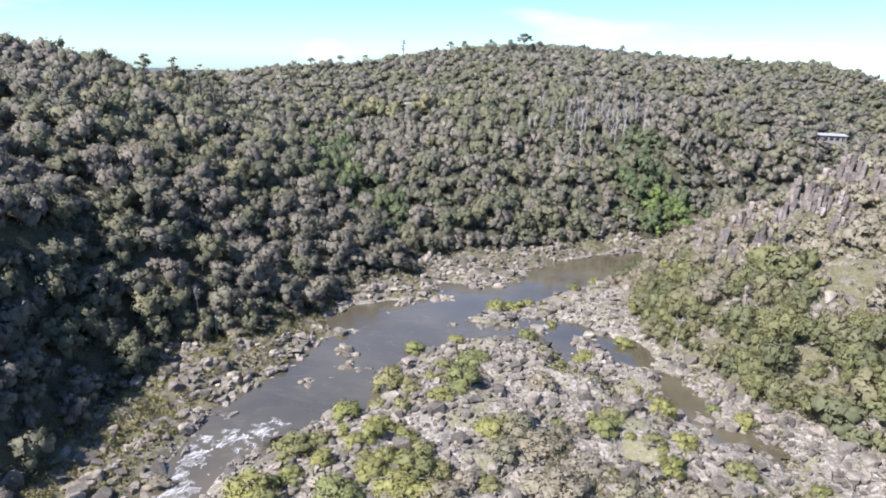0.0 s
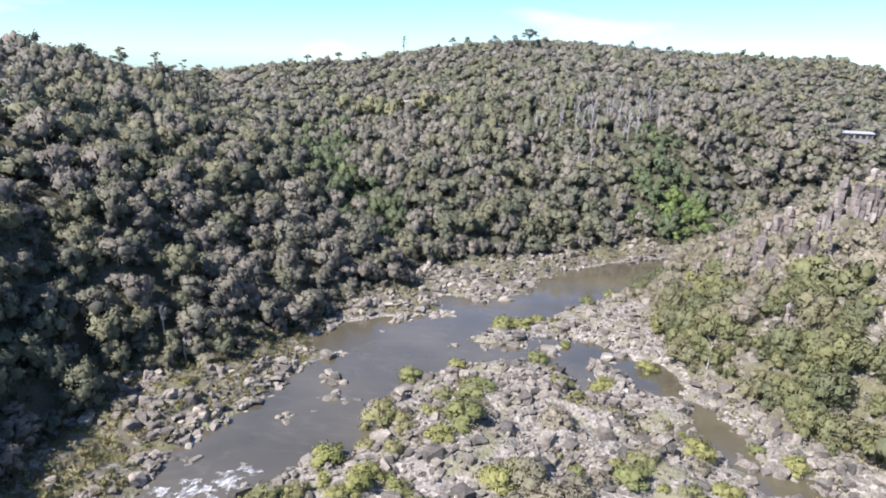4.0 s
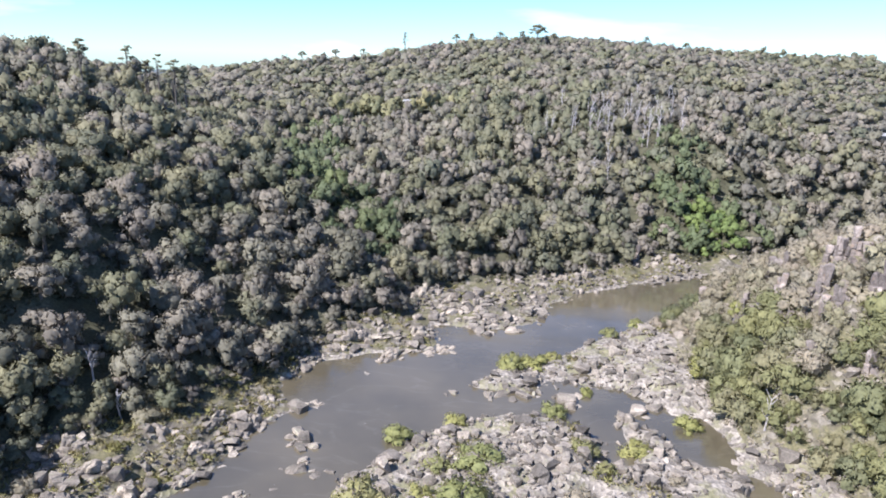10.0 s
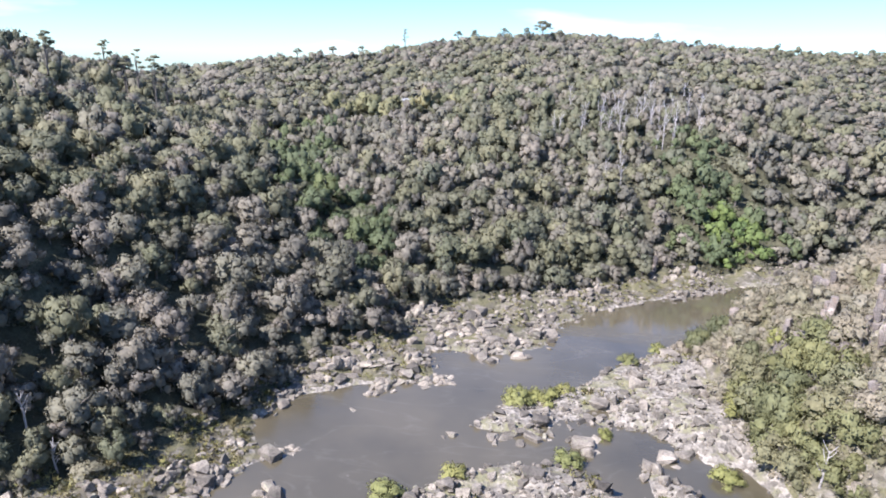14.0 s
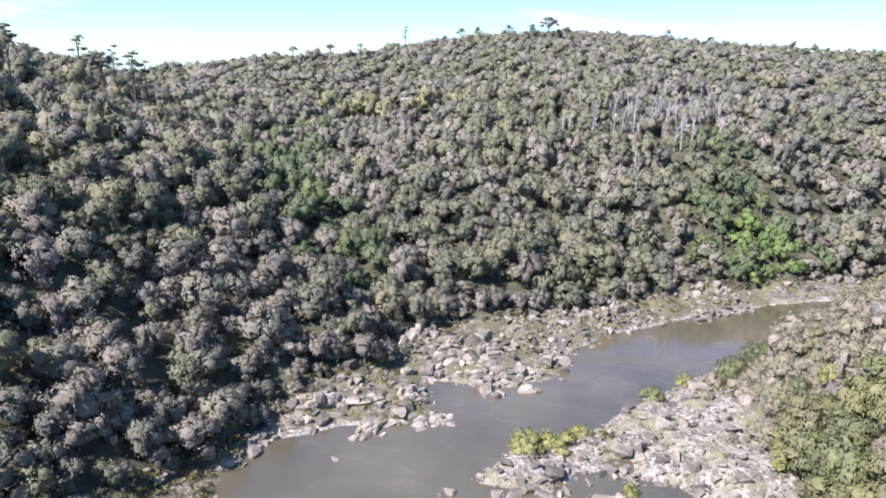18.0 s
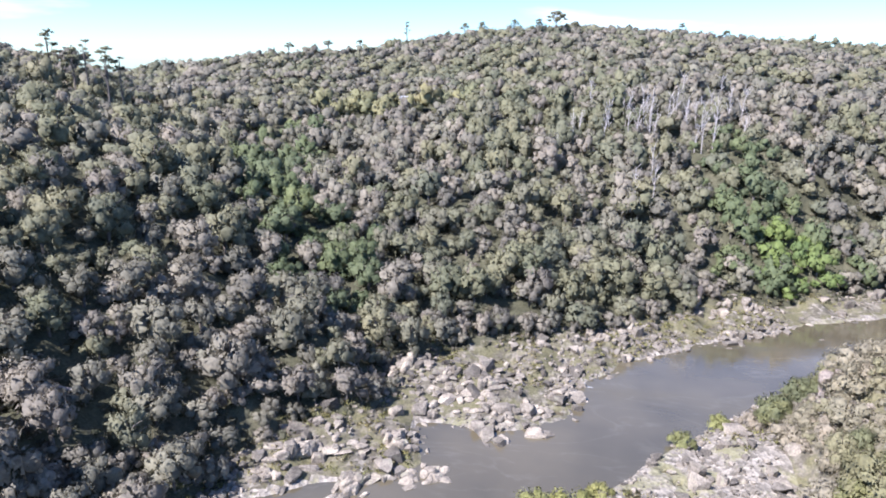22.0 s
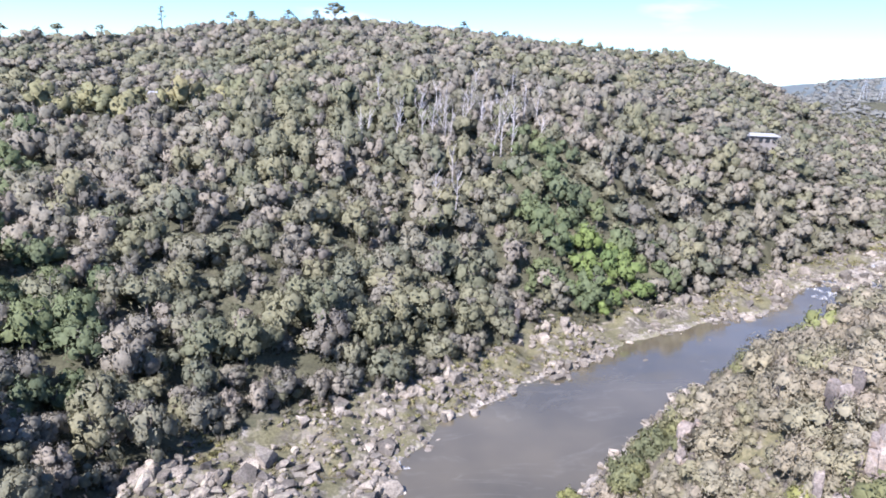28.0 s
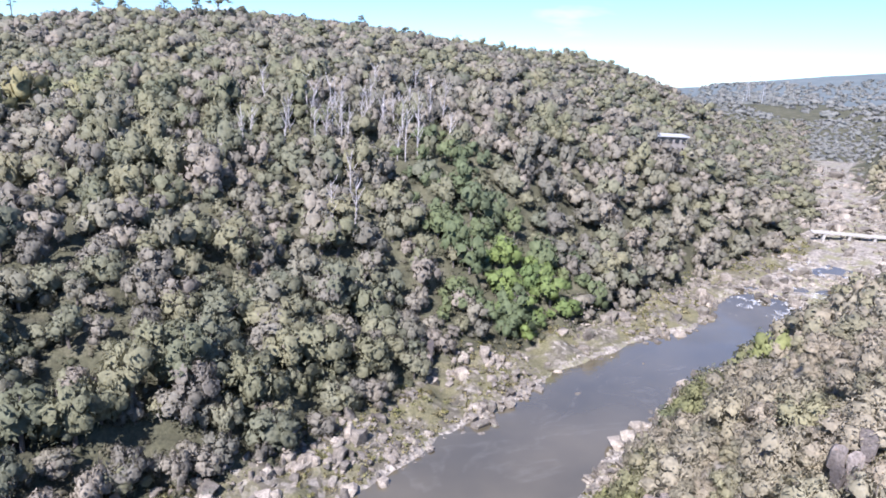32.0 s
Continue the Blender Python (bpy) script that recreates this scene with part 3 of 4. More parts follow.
def shared_mesh(name, proto, mat, index):
    key = (name, mat.name, index)
    if key not in SHARED:
        SHARED[key] = mesh_from(name, proto[0], proto[1], mat, name not in ("boulder", "block"), soft=proto[2] if len(proto) > 2 else None)
    return SHARED[key]


def part(name, me, parent, at=(0, 0, 0), scale=(1, 1, 1), turn=0.0, label=""):
    ob = new(name, me)
    ob.parent = parent
    ob.location, ob.scale, ob.rotation_euler = at, scale, (0, 0, turn)
    if label:
        ob["label"] = label
    return ob


def tree(name, mat, crowns, x, y, z, size, tall, lift, r, label, category, group):
    """One tree or bush: an anchor at its foot with a trunk and a crown."""
    ob = new(name)
    ob.location = (x, y, z)
    k = r.randint(0, len(crowns))
    part("crown", shared_mesh("foliage" if crowns is NEAR else "spray" if crowns is SPRAY else "bush", crowns[k], mat, k), ob, (0, 0, lift), (size * r.uniform(0.8, 1.2), size * r.uniform(0.8, 1.2), tall), r.rand() * 6.28)
    k = r.randint(0, len(STEM))
    h = (lift + tall) * 0.82
    part("trunk", shared_mesh("trunk", STEM[k], BARK, k), ob, (0, 0, 0), (h * 0.8, h * 0.8, h), r.rand() * 6.28)
    return tagged(ob, label, category, group)


KINDS = (("she_oak_tree", "she_oak_forest", SHEOAK, "dense grey-olive she-oak woodland covering the steep slope", "bushy grey-olive she-oak tree on the rocky slope"),
         ("eucalypt_tree", "eucalypt_forest", EUCALYPT, "olive-green eucalypt woodland among she-oaks on the slope", "rounded olive-green eucalypt tree on the rocky slope"),
         ("gully_tree", "gully_forest", LUSH, "lush dark-green trees crowding the damp gullies", "lush bright-green tree growing in the damp gully"),
         ("bright_tree", "bright_gully_trees", BRIGHT, "bright yellow-green trees in the damp gully above the river", "bright yellow-green tree in the damp gully"),
         ("garden_tree", "garden_trees", GARDEN, "large yellow-olive trees standing round the hillside houses", "large yellow-olive tree beside a hillside house"))


def forest():
    """All the wooded slopes, split by kind of tree and by distance; the trees along the river's edge stand singly."""
    x, y, r = scatter(-400, 560, 40, 600, 5.0, 5)
    x2, y2, _ = scatter(-150, 190, 60, 330, 4.6, 6, 0.9)
    x3, y3, _ = scatter(-90, 190, 60, 300, 3.6, 16, 1.0)
    m, m2 = near_path(x, y) >= 175, near_path(x2, y2) < 175
    foot = side(x3, y3, LEFT_TREES)
    m3 = (foot > 0) & (foot < 16) & (near_path(x3, y3) < 175)
    m2 &= side(x2, y2, LEFT_TREES) >= 16
    x, y = np.concatenate([x3[m3], x2[m2], x[m]]), np.concatenate([y3[m3], y2[m2], y[m]])
    lt = side(x, y, LEFT_TREES)
    dist = near_path(x, y)
    thin = r.rand(len(x))
    ok = (lt > 0) & ~in_clearing(x, y) & (x > -0.7 * (y + 7) - 14) & ((dist < 300) | (thin < 0.82)) & (y < 570 + 0.1 * x) 
    ok &= thin < 0.965
    x, y, lt, dist = x[ok], y[ok], lt[ok], dist[ok]
    z = land(x, y)[0]
    gully = np.exp(-(side(x, y, np.array([(-30, 210), (-42, 227), (-62, 262), (-70, 310)], float)) / 13) ** 2)
    gully = gully + 1.5 * np.exp(-((x - 74) ** 2 + (y - 250) ** 2) / 240) + 0.9 * np.exp(-((x - 72) ** 2 + (y - 276) ** 2) / 300)
    mood = rough(x, y, 38, 31) + 0.6 * rough(x, y, 13, 32)
    u = r.rand(len(x))
    kind = np.where(gully * 1.0 > u + 0.18, 2, np.where(0.55 * mood + 1.2 * (u - 0.5) > 0.26, 1, 0))
    house_trees = np.exp(-((x + 42) / 42) ** 2 - ((y - 346) / 13) ** 2) + np.exp(-((x - 176) / 22) ** 2 - ((y - 322) / 14) ** 2) * 0.45
    kind = np.where(house_trees > 0.25 + 0.6 * u, 4, kind)
    kind = np.where((kind == 2) & (np.exp(-((x - 77) ** 2 + (y - 248) ** 2) / 100) > 0.25 + 0.5 * u), 3, kind)
    size = (2.2 + 3.0 * r.rand(len(x)) ** 1.6) * np.where(dist > 225, 1.12, 1.0) * np.clip(0.75 + lt / 30, 0.75, 1) * np.where(kind == 1, 1.12, np.where(kind == 4, 1.3, 1))
    high = size * np.where(dist < 225, r.uniform(0.95, 1.6, len(x)), r.uniform(0.75, 1.1, len(x)))
    lift = high * r.uniform(0.0, 0.4, len(x)) * np.where(dist < 225, 1, 0.4)
    single = (lt < 13) & (y > 100) & (y < 232) & (x < 66)
    single &= np.cumsum(single) < 290
    for i in np.nonzero(single)[0]:
        name, _, mat, _, label = KINDS[kind[i]]
        tree(name, mat, NEAR, x[i], y[i], z[i], size[i], high[i], lift[i], r, label, "tree", "trees at the foot of the slope")
    level = np.where(single, 4, np.where(dist < 115, 0, np.where(dist < 200, 1, np.where(dist < 300, 2, 3))))
    for k, (_, kn, mat, lab, _) in enumerate(KINDS):
        got = []
        for lv, protos in enumerate((NEAR, MID, FAR, LAST)):
            m = (kind == k) & (level == lv)
            if m.any():
                got.append(planted(protos, x[m], y[m], z[m] + lift[m], size[m], high[m], r))
        tagged(leafy(kn, joined(got), mat), lab, "woodland", kind="stuff")
    m = (dist < 150) & ~single
    v, t = planted(STEM, x[m], y[m], z[m], (lift + high)[m] * 0.7, (lift + high)[m] * 0.82, r)
    ux, uy, ur = scatter(-150, 190, 70, 330, 2.6, 7, 1.0)
    ul = side(ux, uy, LEFT_TREES)
    ud = near_path(ux, uy)
    um = (ul > -1.5) & (ud < 235) & (ur.rand(len(ux)) < np.where(ud < 150, 0.9, 0.5))
    ux, uy = ux[um], uy[um]
    us = ur.uniform(0.8, 1.9, len(ux)) * np.where(ud[um] < 150, 1, 1.3)
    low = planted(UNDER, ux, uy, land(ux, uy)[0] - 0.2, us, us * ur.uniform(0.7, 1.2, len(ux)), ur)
    tagged(leafy("undergrowth", low, SHADED_UNDERLEAF), "low scrub and bracken between the trees", "scrub", kind="stuff")
    tagged(new("forest_trunks", mesh_from("forest_trunks", v, t, BARK)), "grey-brown leaning trunks and limbs under the woodland canopy", "tree trunks", kind="stuff")


forest()


def distant_woodland():
    """Trees over the plain up the river, and clumps towards the far ridge."""
    got = []
    for x0, x1, y0, y1, step, lo, hi, near, away_, seed in ((150, 760, 200, 720, 7.6, 3.0, 5.4, 220, 760, 15), (400, 1700, 300, 1900, 24.0, 7.0, 12.0, 700, 1750, 17)):
        x, y, r = scatter(x0, x1, y0, y1, step, seed, 1.0)
        far = np.hypot(x, y - 150)
        lt, rt = side(x, y, LEFT_TREES), -side(x, y, RIGHT_TREES)
        ok = (far > near) & (far < away_) & (x / y > 0.45) & (x / y < 2.2) & (r.rand(len(x)) < 0.94)
        ok &= (rough(x, y, 150, 33) + 0.4 * rough(x, y, 50, 34) > -0.7) | (far < 700)
        ok &= ((lt > 0) & (far > 540)) | ((lt <= 0) & (rt <= 1) & (far > 435)) | ((rt > 1) & ((y > 250 + x * 0.25) | (rt > 74) | (x > 320)))
        x, y = x[ok], y[ok]
        size = r.uniform(lo, hi, len(x))
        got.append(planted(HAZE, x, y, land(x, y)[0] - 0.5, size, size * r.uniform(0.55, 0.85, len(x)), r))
    tagged(leafy("distant_woodland", joined(got), HAZED_LEAF), "grey-green woodland, haze in its colour, on the far plain up the river", "woodland", kind="stuff")


distant_woodland()


def spur():
    """Shrubs and small trees on the rocky spur."""
    x, y, r = scatter(35, 330, 60, 330, 2.6, 9, 1.1)
    rt = -side(x, y, RIGHT_TREES)
    u = r.rand(len(x))
    ok = (rt > -0.5) & (rt < 75) & (u < 0.93) & (y < 250 + x * 0.25) & ((x < 120) | (y > 195)) & ((rt < 40) | (y > 110))
    ok &= (x < 130) | (u < 0.4)
    ok &= (rough(x, y, 8, 46) + 0.5 * rough(x, y, 3.5, 47) < 0.52) | (y > 136)
    for cx, cy, w, a in CLIFFS:
        back = -(x - cx) * FACE[0] - (y - cy) * FACE[1]
        off = (x - cx) * ACROSS[0] + (y - cy) * ACROSS[1]
        ok &= (a < 2.2) | (back < -2.4) | (back > 0.25 * a) | (np.abs(off) > 0.42 * w)
    x, y, rt = x[ok], y[ok], rt[ok]
    z = land(x, y)[0]
    mood = rough(x, y, 17, 41) + 0.6 * rough(x, y, 5, 42) + 0.004 * (x - 60) + np.clip((y - 138) / 22, -0.5, 0.9) + np.clip((rt - 14) / 12, -0.9, 0.3)
    size = (1.5 + 2.9 * r.rand(len(x)) ** 1.8) * np.where(x > 130, 1.3, 1)
    sort = np.where(mood > 0.0, 0, np.where(rough(x, y, 4, 43) > 0.68, 2, 1))
    size = size * np.where((sort > 0) & (y < 165), 1.3, 1)
    high = size * r.uniform(0.9, 1.4, len(x))
    single = (rt < 16) & (y > 104) & (y < 205) & (x < 82)
    single &= np.cumsum(single) < 230
    rows = (("spur_shrub", "spur_shrubs", SHRUB, "olive and straw-coloured feathery shrubs covering the rocky spur", "feathery olive-brown shrub on the rocky spur"),
            ("spur_tree", "spur_trees", SPURLEAF, "olive-green bushy trees on the rocky spur", "bushy olive-green small tree on the rocky spur"),
            ("wattle_bush", "wattle_bushes", GOLD, "yellow-green wattles dotted over the rocky spur", "bright yellow-green wattle bush on the rocky spur"))
    for i in np.nonzero(single)[0]:
        name, _, mat, _, label = rows[sort[i]]
        tree(name, mat, SPRAY if sort[i] == 0 else BUSH, x[i], y[i], z[i] - 0.15, size[i], high[i], 0.0, r, label, "shrub", "shrubs on the spur")
    for k, (_, kn, mat, lab, _) in enumerate(rows):
        got = []
        for near, protos in ((0, SPRAY), (1, MID), (2, FAR)):
            zone = np.where((x < 88) & (rt < 28) & (y > 145), 0, np.where((rt < 45) & (x < 120), 1, 2))
            m = (sort == k) & ~single & (zone == near)
            if m.any():
                got.append(planted(protos, x[m], y[m], z[m] - 0.2, size[m], high[m], r))
        tagged(leafy(kn, joined(got), mat), lab, "shrubs", kind="stuff")


spur()


def spur_scrub():
    x, y, r = scatter(38, 110, 70, 225, 1.6, 19, 1.0)
    rt = -side(x, y, RIGHT_TREES)
    ok = (rt > -1.5) & (rt < 42) & (r.rand(len(x)) < 0.75) & (rough(x, y, 7, 45) > -0.3)
    x, y = x[ok], y[ok]
    size = r.uniform(0.6, 1.6, len(x))
    low = planted(UNDER, x, y, land(x, y)[0] - 0.15, size, size * r.uniform(0.6, 1.0, len(x)), r)
    tagged(leafy("spur_scrub", low, SHRUB), "low olive scrub and dry grass on the rocky spur", "scrub", kind="stuff")


spur_scrub()

# bushes on the river flat: x, y, radius
GOLD_BUSHES = [(-11, 130, 2.9), (-14, 112, 4.2), (-10, 110, 2.9), (0, 110, 4.6), (2, 122, 3.2), (-21, 99, 3.0), (-15, 92, 2.7), (-11, 101, 2.7), (-14, 95, 2.3), (-9, 92, 3.5),
               (-7, 83, 4.3), (-3, 83, 2.8), (-9, 79, 3.7), (-28, 88, 3.2), (-24, 91, 2.5), (-31, 76, 4.7), (-26, 81, 2.4), (-18, 77, 4.4), (-5, 78, 3.6), (5, 95, 3.9),
               (5, 81, 2.3), (27, 129, 3.3), (18, 126, 2.6), (25, 96, 3.0), (-2, 135, 2.3), (-6, 114, 2.2), (-4, 122, 2.3), (28, 101, 2.8), (-12, 86, 3.0), (-6, 88, 2.6)]
MORE_GOLD = [(38, 105, 2.8), (39, 95, 2.4), (34, 86, 3.5), (53, 104, 2.4), (45, 86, 2.6), (57, 84, 2.4), (8, 157, 3.4), (49, 109, 1.8), (13, 159, 2.8),
             (22, 148, 1.6), (38, 138, 2.4), (38, 180, 2.2), (31, 175, 2.6), (17, 162, 2.0), (-22, 84, 2.6), (-14, 82, 3.0), (-4, 106, 2.4), (-16, 104, 2.2), (15, 140, 2.9)]
GREEN_BUSHES = [(9, 96, 3.7), (13, 90, 4.5), (17, 93, 3.9), (7, 87, 3.4), (14, 81, 4.2), (20, 85, 4.4), (1, 81, 2.6), (16, 111, 3.2), (29, 103, 3.1),
                (-2, 76, 3.6), (16, 79, 4.2), (37, 80, 2.9), (-47, 79, 2.3), (-51, 126, 2.4), (-59, 109, 2.6), (43, 180, 2.6), (31, 121, 1.5), (26, 78, 4.0)]


def flat_bushes():
    r = np.random.RandomState(77)
    for rows, name, mat, label in ((GOLD_BUSHES + MORE_GOLD, "willow_bush", GOLD, "bright yellow-green willow bush on the stony river flat"),
                                   (GREEN_BUSHES, "tea_tree_bush", SHRUB, "dull olive-green tea-tree bush on the stony river flat")):
        extra = [(r.uniform(-36, 12), r.uniform(72, 112), r.uniform(1.2, 2.2)) for _ in range(14)] + [(r.uniform(14, 40), r.uniform(78, 128), r.uniform(1.0, 2.0)) for _ in range(10)]
        for i, (x, y, rad) in enumerate(rows + (extra if mat is GOLD else extra[14:20])):
            if i >= len(rows) and float(side(np.array(x), np.array(y), RIGHT_WATER)) > -1.5:
                continue
            z = float(land(x, y)[0])
            z = max(z, float(water_level(np.array(x), np.array(y))))
            tree(name, mat, BUSH, x, y, z - 0.1, rad * r.uniform(1.1, 1.35), rad * r.uniform(0.95, 1.2), -0.22 * rad, r, label, "bush", "bushes on the river flat")


flat_bushes()


# ---- rocks ----
def hull(seed, n, squash, block=0.7):
    r = np.random.RandomState(seed)
    bm = bmesh.new()
    for i in range(n):
        q = r.normal(size=3)
        q /= np.linalg.norm(q)
        q = np.sign(q) * np.abs(q) ** block
        bm.verts.new((q[0], q[1] * r.uniform(0.7, 1), q[2] * squash))
    res = bmesh.ops.convex_hull(bm, input=bm.verts)
    bmesh.ops.delete(bm, geom=[g for g in res["geom_interior"] if isinstance(g, bmesh.types.BMVert)], context="VERTS")
    bmesh.ops.triangulate(bm, faces=bm.faces)
    bm.verts.index_update()
    v = np.array([q.co[:] for q in bm.verts])
    t = np.array([[q.index for q in f.verts] for f in bm.faces])
    bm.free()
    return v, t


def crag(seed):
    """A broken lump of rock: a hull of many corners, its flanks notched along joints."""
    r = np.random.RandomState(seed)
    v, t = BALLS[1]
    v = np.sign(v) * np.abs(v) ** 0.62
    for i in range(7):
        d = r.normal(size=3)
        d /= np.linalg.norm(d)
        cut = r.uniform(0.55, 0.9)
        over = np.maximum(v @ d - cut, 0)
        v = v - over[:, None] * d * r.uniform(0.7, 1.0)
    v = v * r.uniform(0.84, 1.1, (len(v), 1))
    return v / np.abs(v).max(0), t


STONES = [hull(100 + i, 13, 0.8, 0.55) for i in range(18)]
BOULDERS = [hull(140 + i, 24, 0.8, 0.5) for i in range(12)]
ROUGH = [crag(200 + i) for i in range(10)]
BLOCKS = [hull(170 + i, 20, 1.0, 0.4) for i in range(8)]


def boulder(x, y, size, high, r, sink=0.25):
    z = max(float(land(x, y)[0]), float(water_level(np.array(x), np.array(y))) - 0.4)
    k = r.randint(0, len(BOULDERS))
    ob = new("boulder", shared_mesh("boulder", BOULDERS[k], ROCK, k))
    ob.location = (x, y, z + high * 0.2)
    ob.scale = (size, size * r.uniform(0.6, 1.0), high)
    ob.rotation_euler = (r.uniform(-0.3, 0.3), r.uniform(-0.3, 0.3), r.rand() * 6.28)
    label = "large pale grey boulder at the river's edge" if size > 1.5 else "small pale grey boulder at the river's edge"
    return tagged(ob, label, "boulder", "boulders along the river")


BIG_ROCKS = [(-3, 146, 2.0), (10, 146, 3.0), (6, 146, 3.0), (18, 145, 3.3), (-22, 119, 2.0), (-26, 128, 3.4), (-38, 131, 2.9),
             (2, 175, 3.5), (9, 176, 3.0), (-5, 183, 3.0), (-13, 192, 3.6), (-26, 170, 3.0), (48, 231, 3.0), (54, 228, 3.0),
             (51, 214, 2.8), (4, 181, 3.1), (8, 182, 2.7), (98, 243, 3.2), (121, 244, 3.6), (71, 219, 1.6), (90, 226, 1.3)]
MORE_ROCKS = [(-42, 99, 2.2), (-46, 104, 3.0), (-25, 120, 3.0), (-31, 111, 1.8), (-34, 99, 1.6), (-27, 115, 1.4), (-63, 105, 3.2), (-53, 74, 4.4), (-48, 74, 3.8),
              (-59, 82, 2.7), (-9, 180, 3.0), (-52, 105, 3.0), (-22, 91, 2.0), (-19, 87, 2.2), (-26, 89, 1.3), (-17, 134, 1.0),
              (-11, 137, 1.1), (-8, 127, 1.0), (-20, 152, 1.6), (-20, 120, 1.5), (62, 220, 1.5)]


def boulders():
    r = np.random.RandomState(8)
    for x, y, s in BIG_ROCKS + MORE_ROCKS:
        boulder(x, y, s * 0.58, s * r.uniform(0.28, 0.45), r)
        for i in range(4 if s > 2 else 1):
            a = r.rand() * 6.28
            q = s * r.uniform(0.2, 0.42)
            boulder(x + math.cos(a) * s * 0.75, y + math.sin(a) * s * 0.75, q, q * r.uniform(0.6, 1.0), r)
    x, y, r2 = scatter(-72, 180, 66, 285, 4.2, 14, 1.0)
    lw, rw = side(x, y, LEFT_WATER), -side(x, y, RIGHT_WATER)
    lt, rt = side(x, y, LEFT_TREES), -side(x, y, RIGHT_TREES)
    u = r2.rand(len(x))
    ok = ((lw > -1) & (lt < 4) & (u < 0.62)) | ((rw > 0) & (rt < 3) & (lw < 0) & (u < 0.22))
    for px, py in zip(x[ok][::4][:75], y[ok][::4][:75]):
        s = float(np.clip(0.9 * math.exp(r2.normal() * 0.4), 0.6, 2.4))
        boulder(px, py, s, s * r2.uniform(0.5, 0.9), r2)


boulders()


def rock_ledge(x, y, wide, high, seed):
    """A low mass of cracked bedrock at the water's edge: tilted slabs shouldering one another."""
    r = np.random.RandomState(seed)
    z = max(float(land(x, y)[0]), float(water_level(np.array(x), np.array(y))) - 0.2)
    ob = new("rock_ledge")
    ob.location = (x, y, z)
    run = r.uniform(0.1, 0.9)
    for i in range(int(5 + 2 * wide)):
        along, over = r.normal() * 0.42 * wide, r.normal() * 0.22 * wide
        fall = math.exp(-(along / (0.6 * wide)) ** 2 - (over / (0.4 * wide)) ** 2)
        px, py = along * math.cos(run) - over * math.sin(run), along * math.sin(run) + over * math.cos(run)
        hh = high * fall * r.uniform(0.5, 0.9) + 0.25
        k = r.randint(0, len(BLOCKS))
        dz = max(float(land(x + px, y + py)[0]), float(water_level(np.array(x + px), np.array(y + py))) - 0.3) - z
        k = k % len(ROUGH)
        slab_ = part("slab", shared_mesh("boulder", ROUGH[k], ROCK, 50 + k), ob, (px, py, dz + hh * 0.2), (wide * r.uniform(0.12, 0.34), wide * r.uniform(0.1, 0.2), hh * 0.8), 0)
        slab_.rotation_euler = (r.uniform(-0.25, 0.25), r.uniform(-0.25, 0.25), run + r.uniform(-0.5, 0.5))
    return tagged(ob, "low ledge of pale grey fractured bedrock at the water's edge", "rock ledge", "bedrock ledges along the river")


LEDGES = ((-24.3, 165.4, 5.5, 2.6), (-27, 161, 3.5, 1.6), (-12.7, 170, 5, 2.2), (-16, 160, 5, 1.6), (-6, 163.5, 5.5, 1.0), (-12.5, 191, 4.5, 2.6), (0.5, 186, 5, 1.8), (9.6, 182, 4, 1.2),
          (3.6, 181, 4, 1.2), (-5, 190, 4, 1.8), (-33, 155, 4, 1.6), (15, 190, 3, 0.8), (-35.6, 131, 4.5, 2.2), (-41, 129.5, 3.5, 1.6), (-45.7, 110, 4.5, 2.2), (-59.5, 118, 5, 2.6),
          (-41, 122, 4, 1.3), (-40, 116, 4, 1.2), (-26.6, 126.7, 3.2, 1.0), (-32, 113, 3, 0.7), (-52, 114, 4, 1.5), (-48, 124, 3.5, 1.5), (-28, 139, 3.5, 0.8), (-36, 139, 3, 1.1),
          (56, 232, 4, 2.6), (62, 231, 3.5, 1.8), (128, 250, 4, 2.6), (34, 222, 4, 1.6), (24, 209, 4, 1.6), (-54, 88, 4, 1.6), (-50, 98, 4, 1.4), (-56, 78, 4.5, 1.8))
for i, (ox, oy, ow, oh) in enumerate(LEDGES):
    rock_ledge(ox, oy, ow, oh, 700 + i)


def outcrop(x, y, wide, high, seed):
    """A cliff face of cracked blocks in uneven columns, backed by the slope."""
    r = np.random.RandomState(seed)
    foot = float(land(x + FACE[0] * 1.6, y + FACE[1] * 1.6)[0])
    ob = new("rock_outcrop")
    ob.location = (x, y, foot)
    turn = math.atan2(ACROSS[1], ACROSS[0])
    n = max(3, int(wide / 1.0))
    for i in range(n):
        off = ((i + 0.5) / n - 0.5) * wide + r.uniform(-0.2, 0.2)
        top = (1.0 * high + 0.5) * (1 - 0.45 * abs(2 * (i + 0.5) / n - 1) ** 2) * r.uniform(0.4, 1.15)
        jut, z = r.uniform(-0.8, 0.9), -0.6
        while z < top:
            hh = r.uniform(0.8, 2.8)
            back = -0.2 + jut + 0.22 * z + r.uniform(-0.35, 0.35)
            k = r.randint(0, len(BLOCKS))
            b_ = part("block", shared_mesh("block", BLOCKS[k], CLIFF, k), ob,
                      (off * ACROSS[0] - back * FACE[0], off * ACROSS[1] - back * FACE[1], z + hh * 0.5),
                      (wide / n * r.uniform(0.5, 0.78), r.uniform(0.6, 1.3), hh * r.uniform(0.54, 0.64)), 0)
            b_.rotation_euler = (r.uniform(-0.08, 0.08), r.uniform(-0.1, 0.1), turn + r.uniform(-0.4, 0.4))
            z += hh * r.uniform(0.85, 1.0)
    return tagged(ob, "weathered pinkish-grey cliff of cracked rock blocks on the spur", "rock outcrop", "outcrops on the spur")


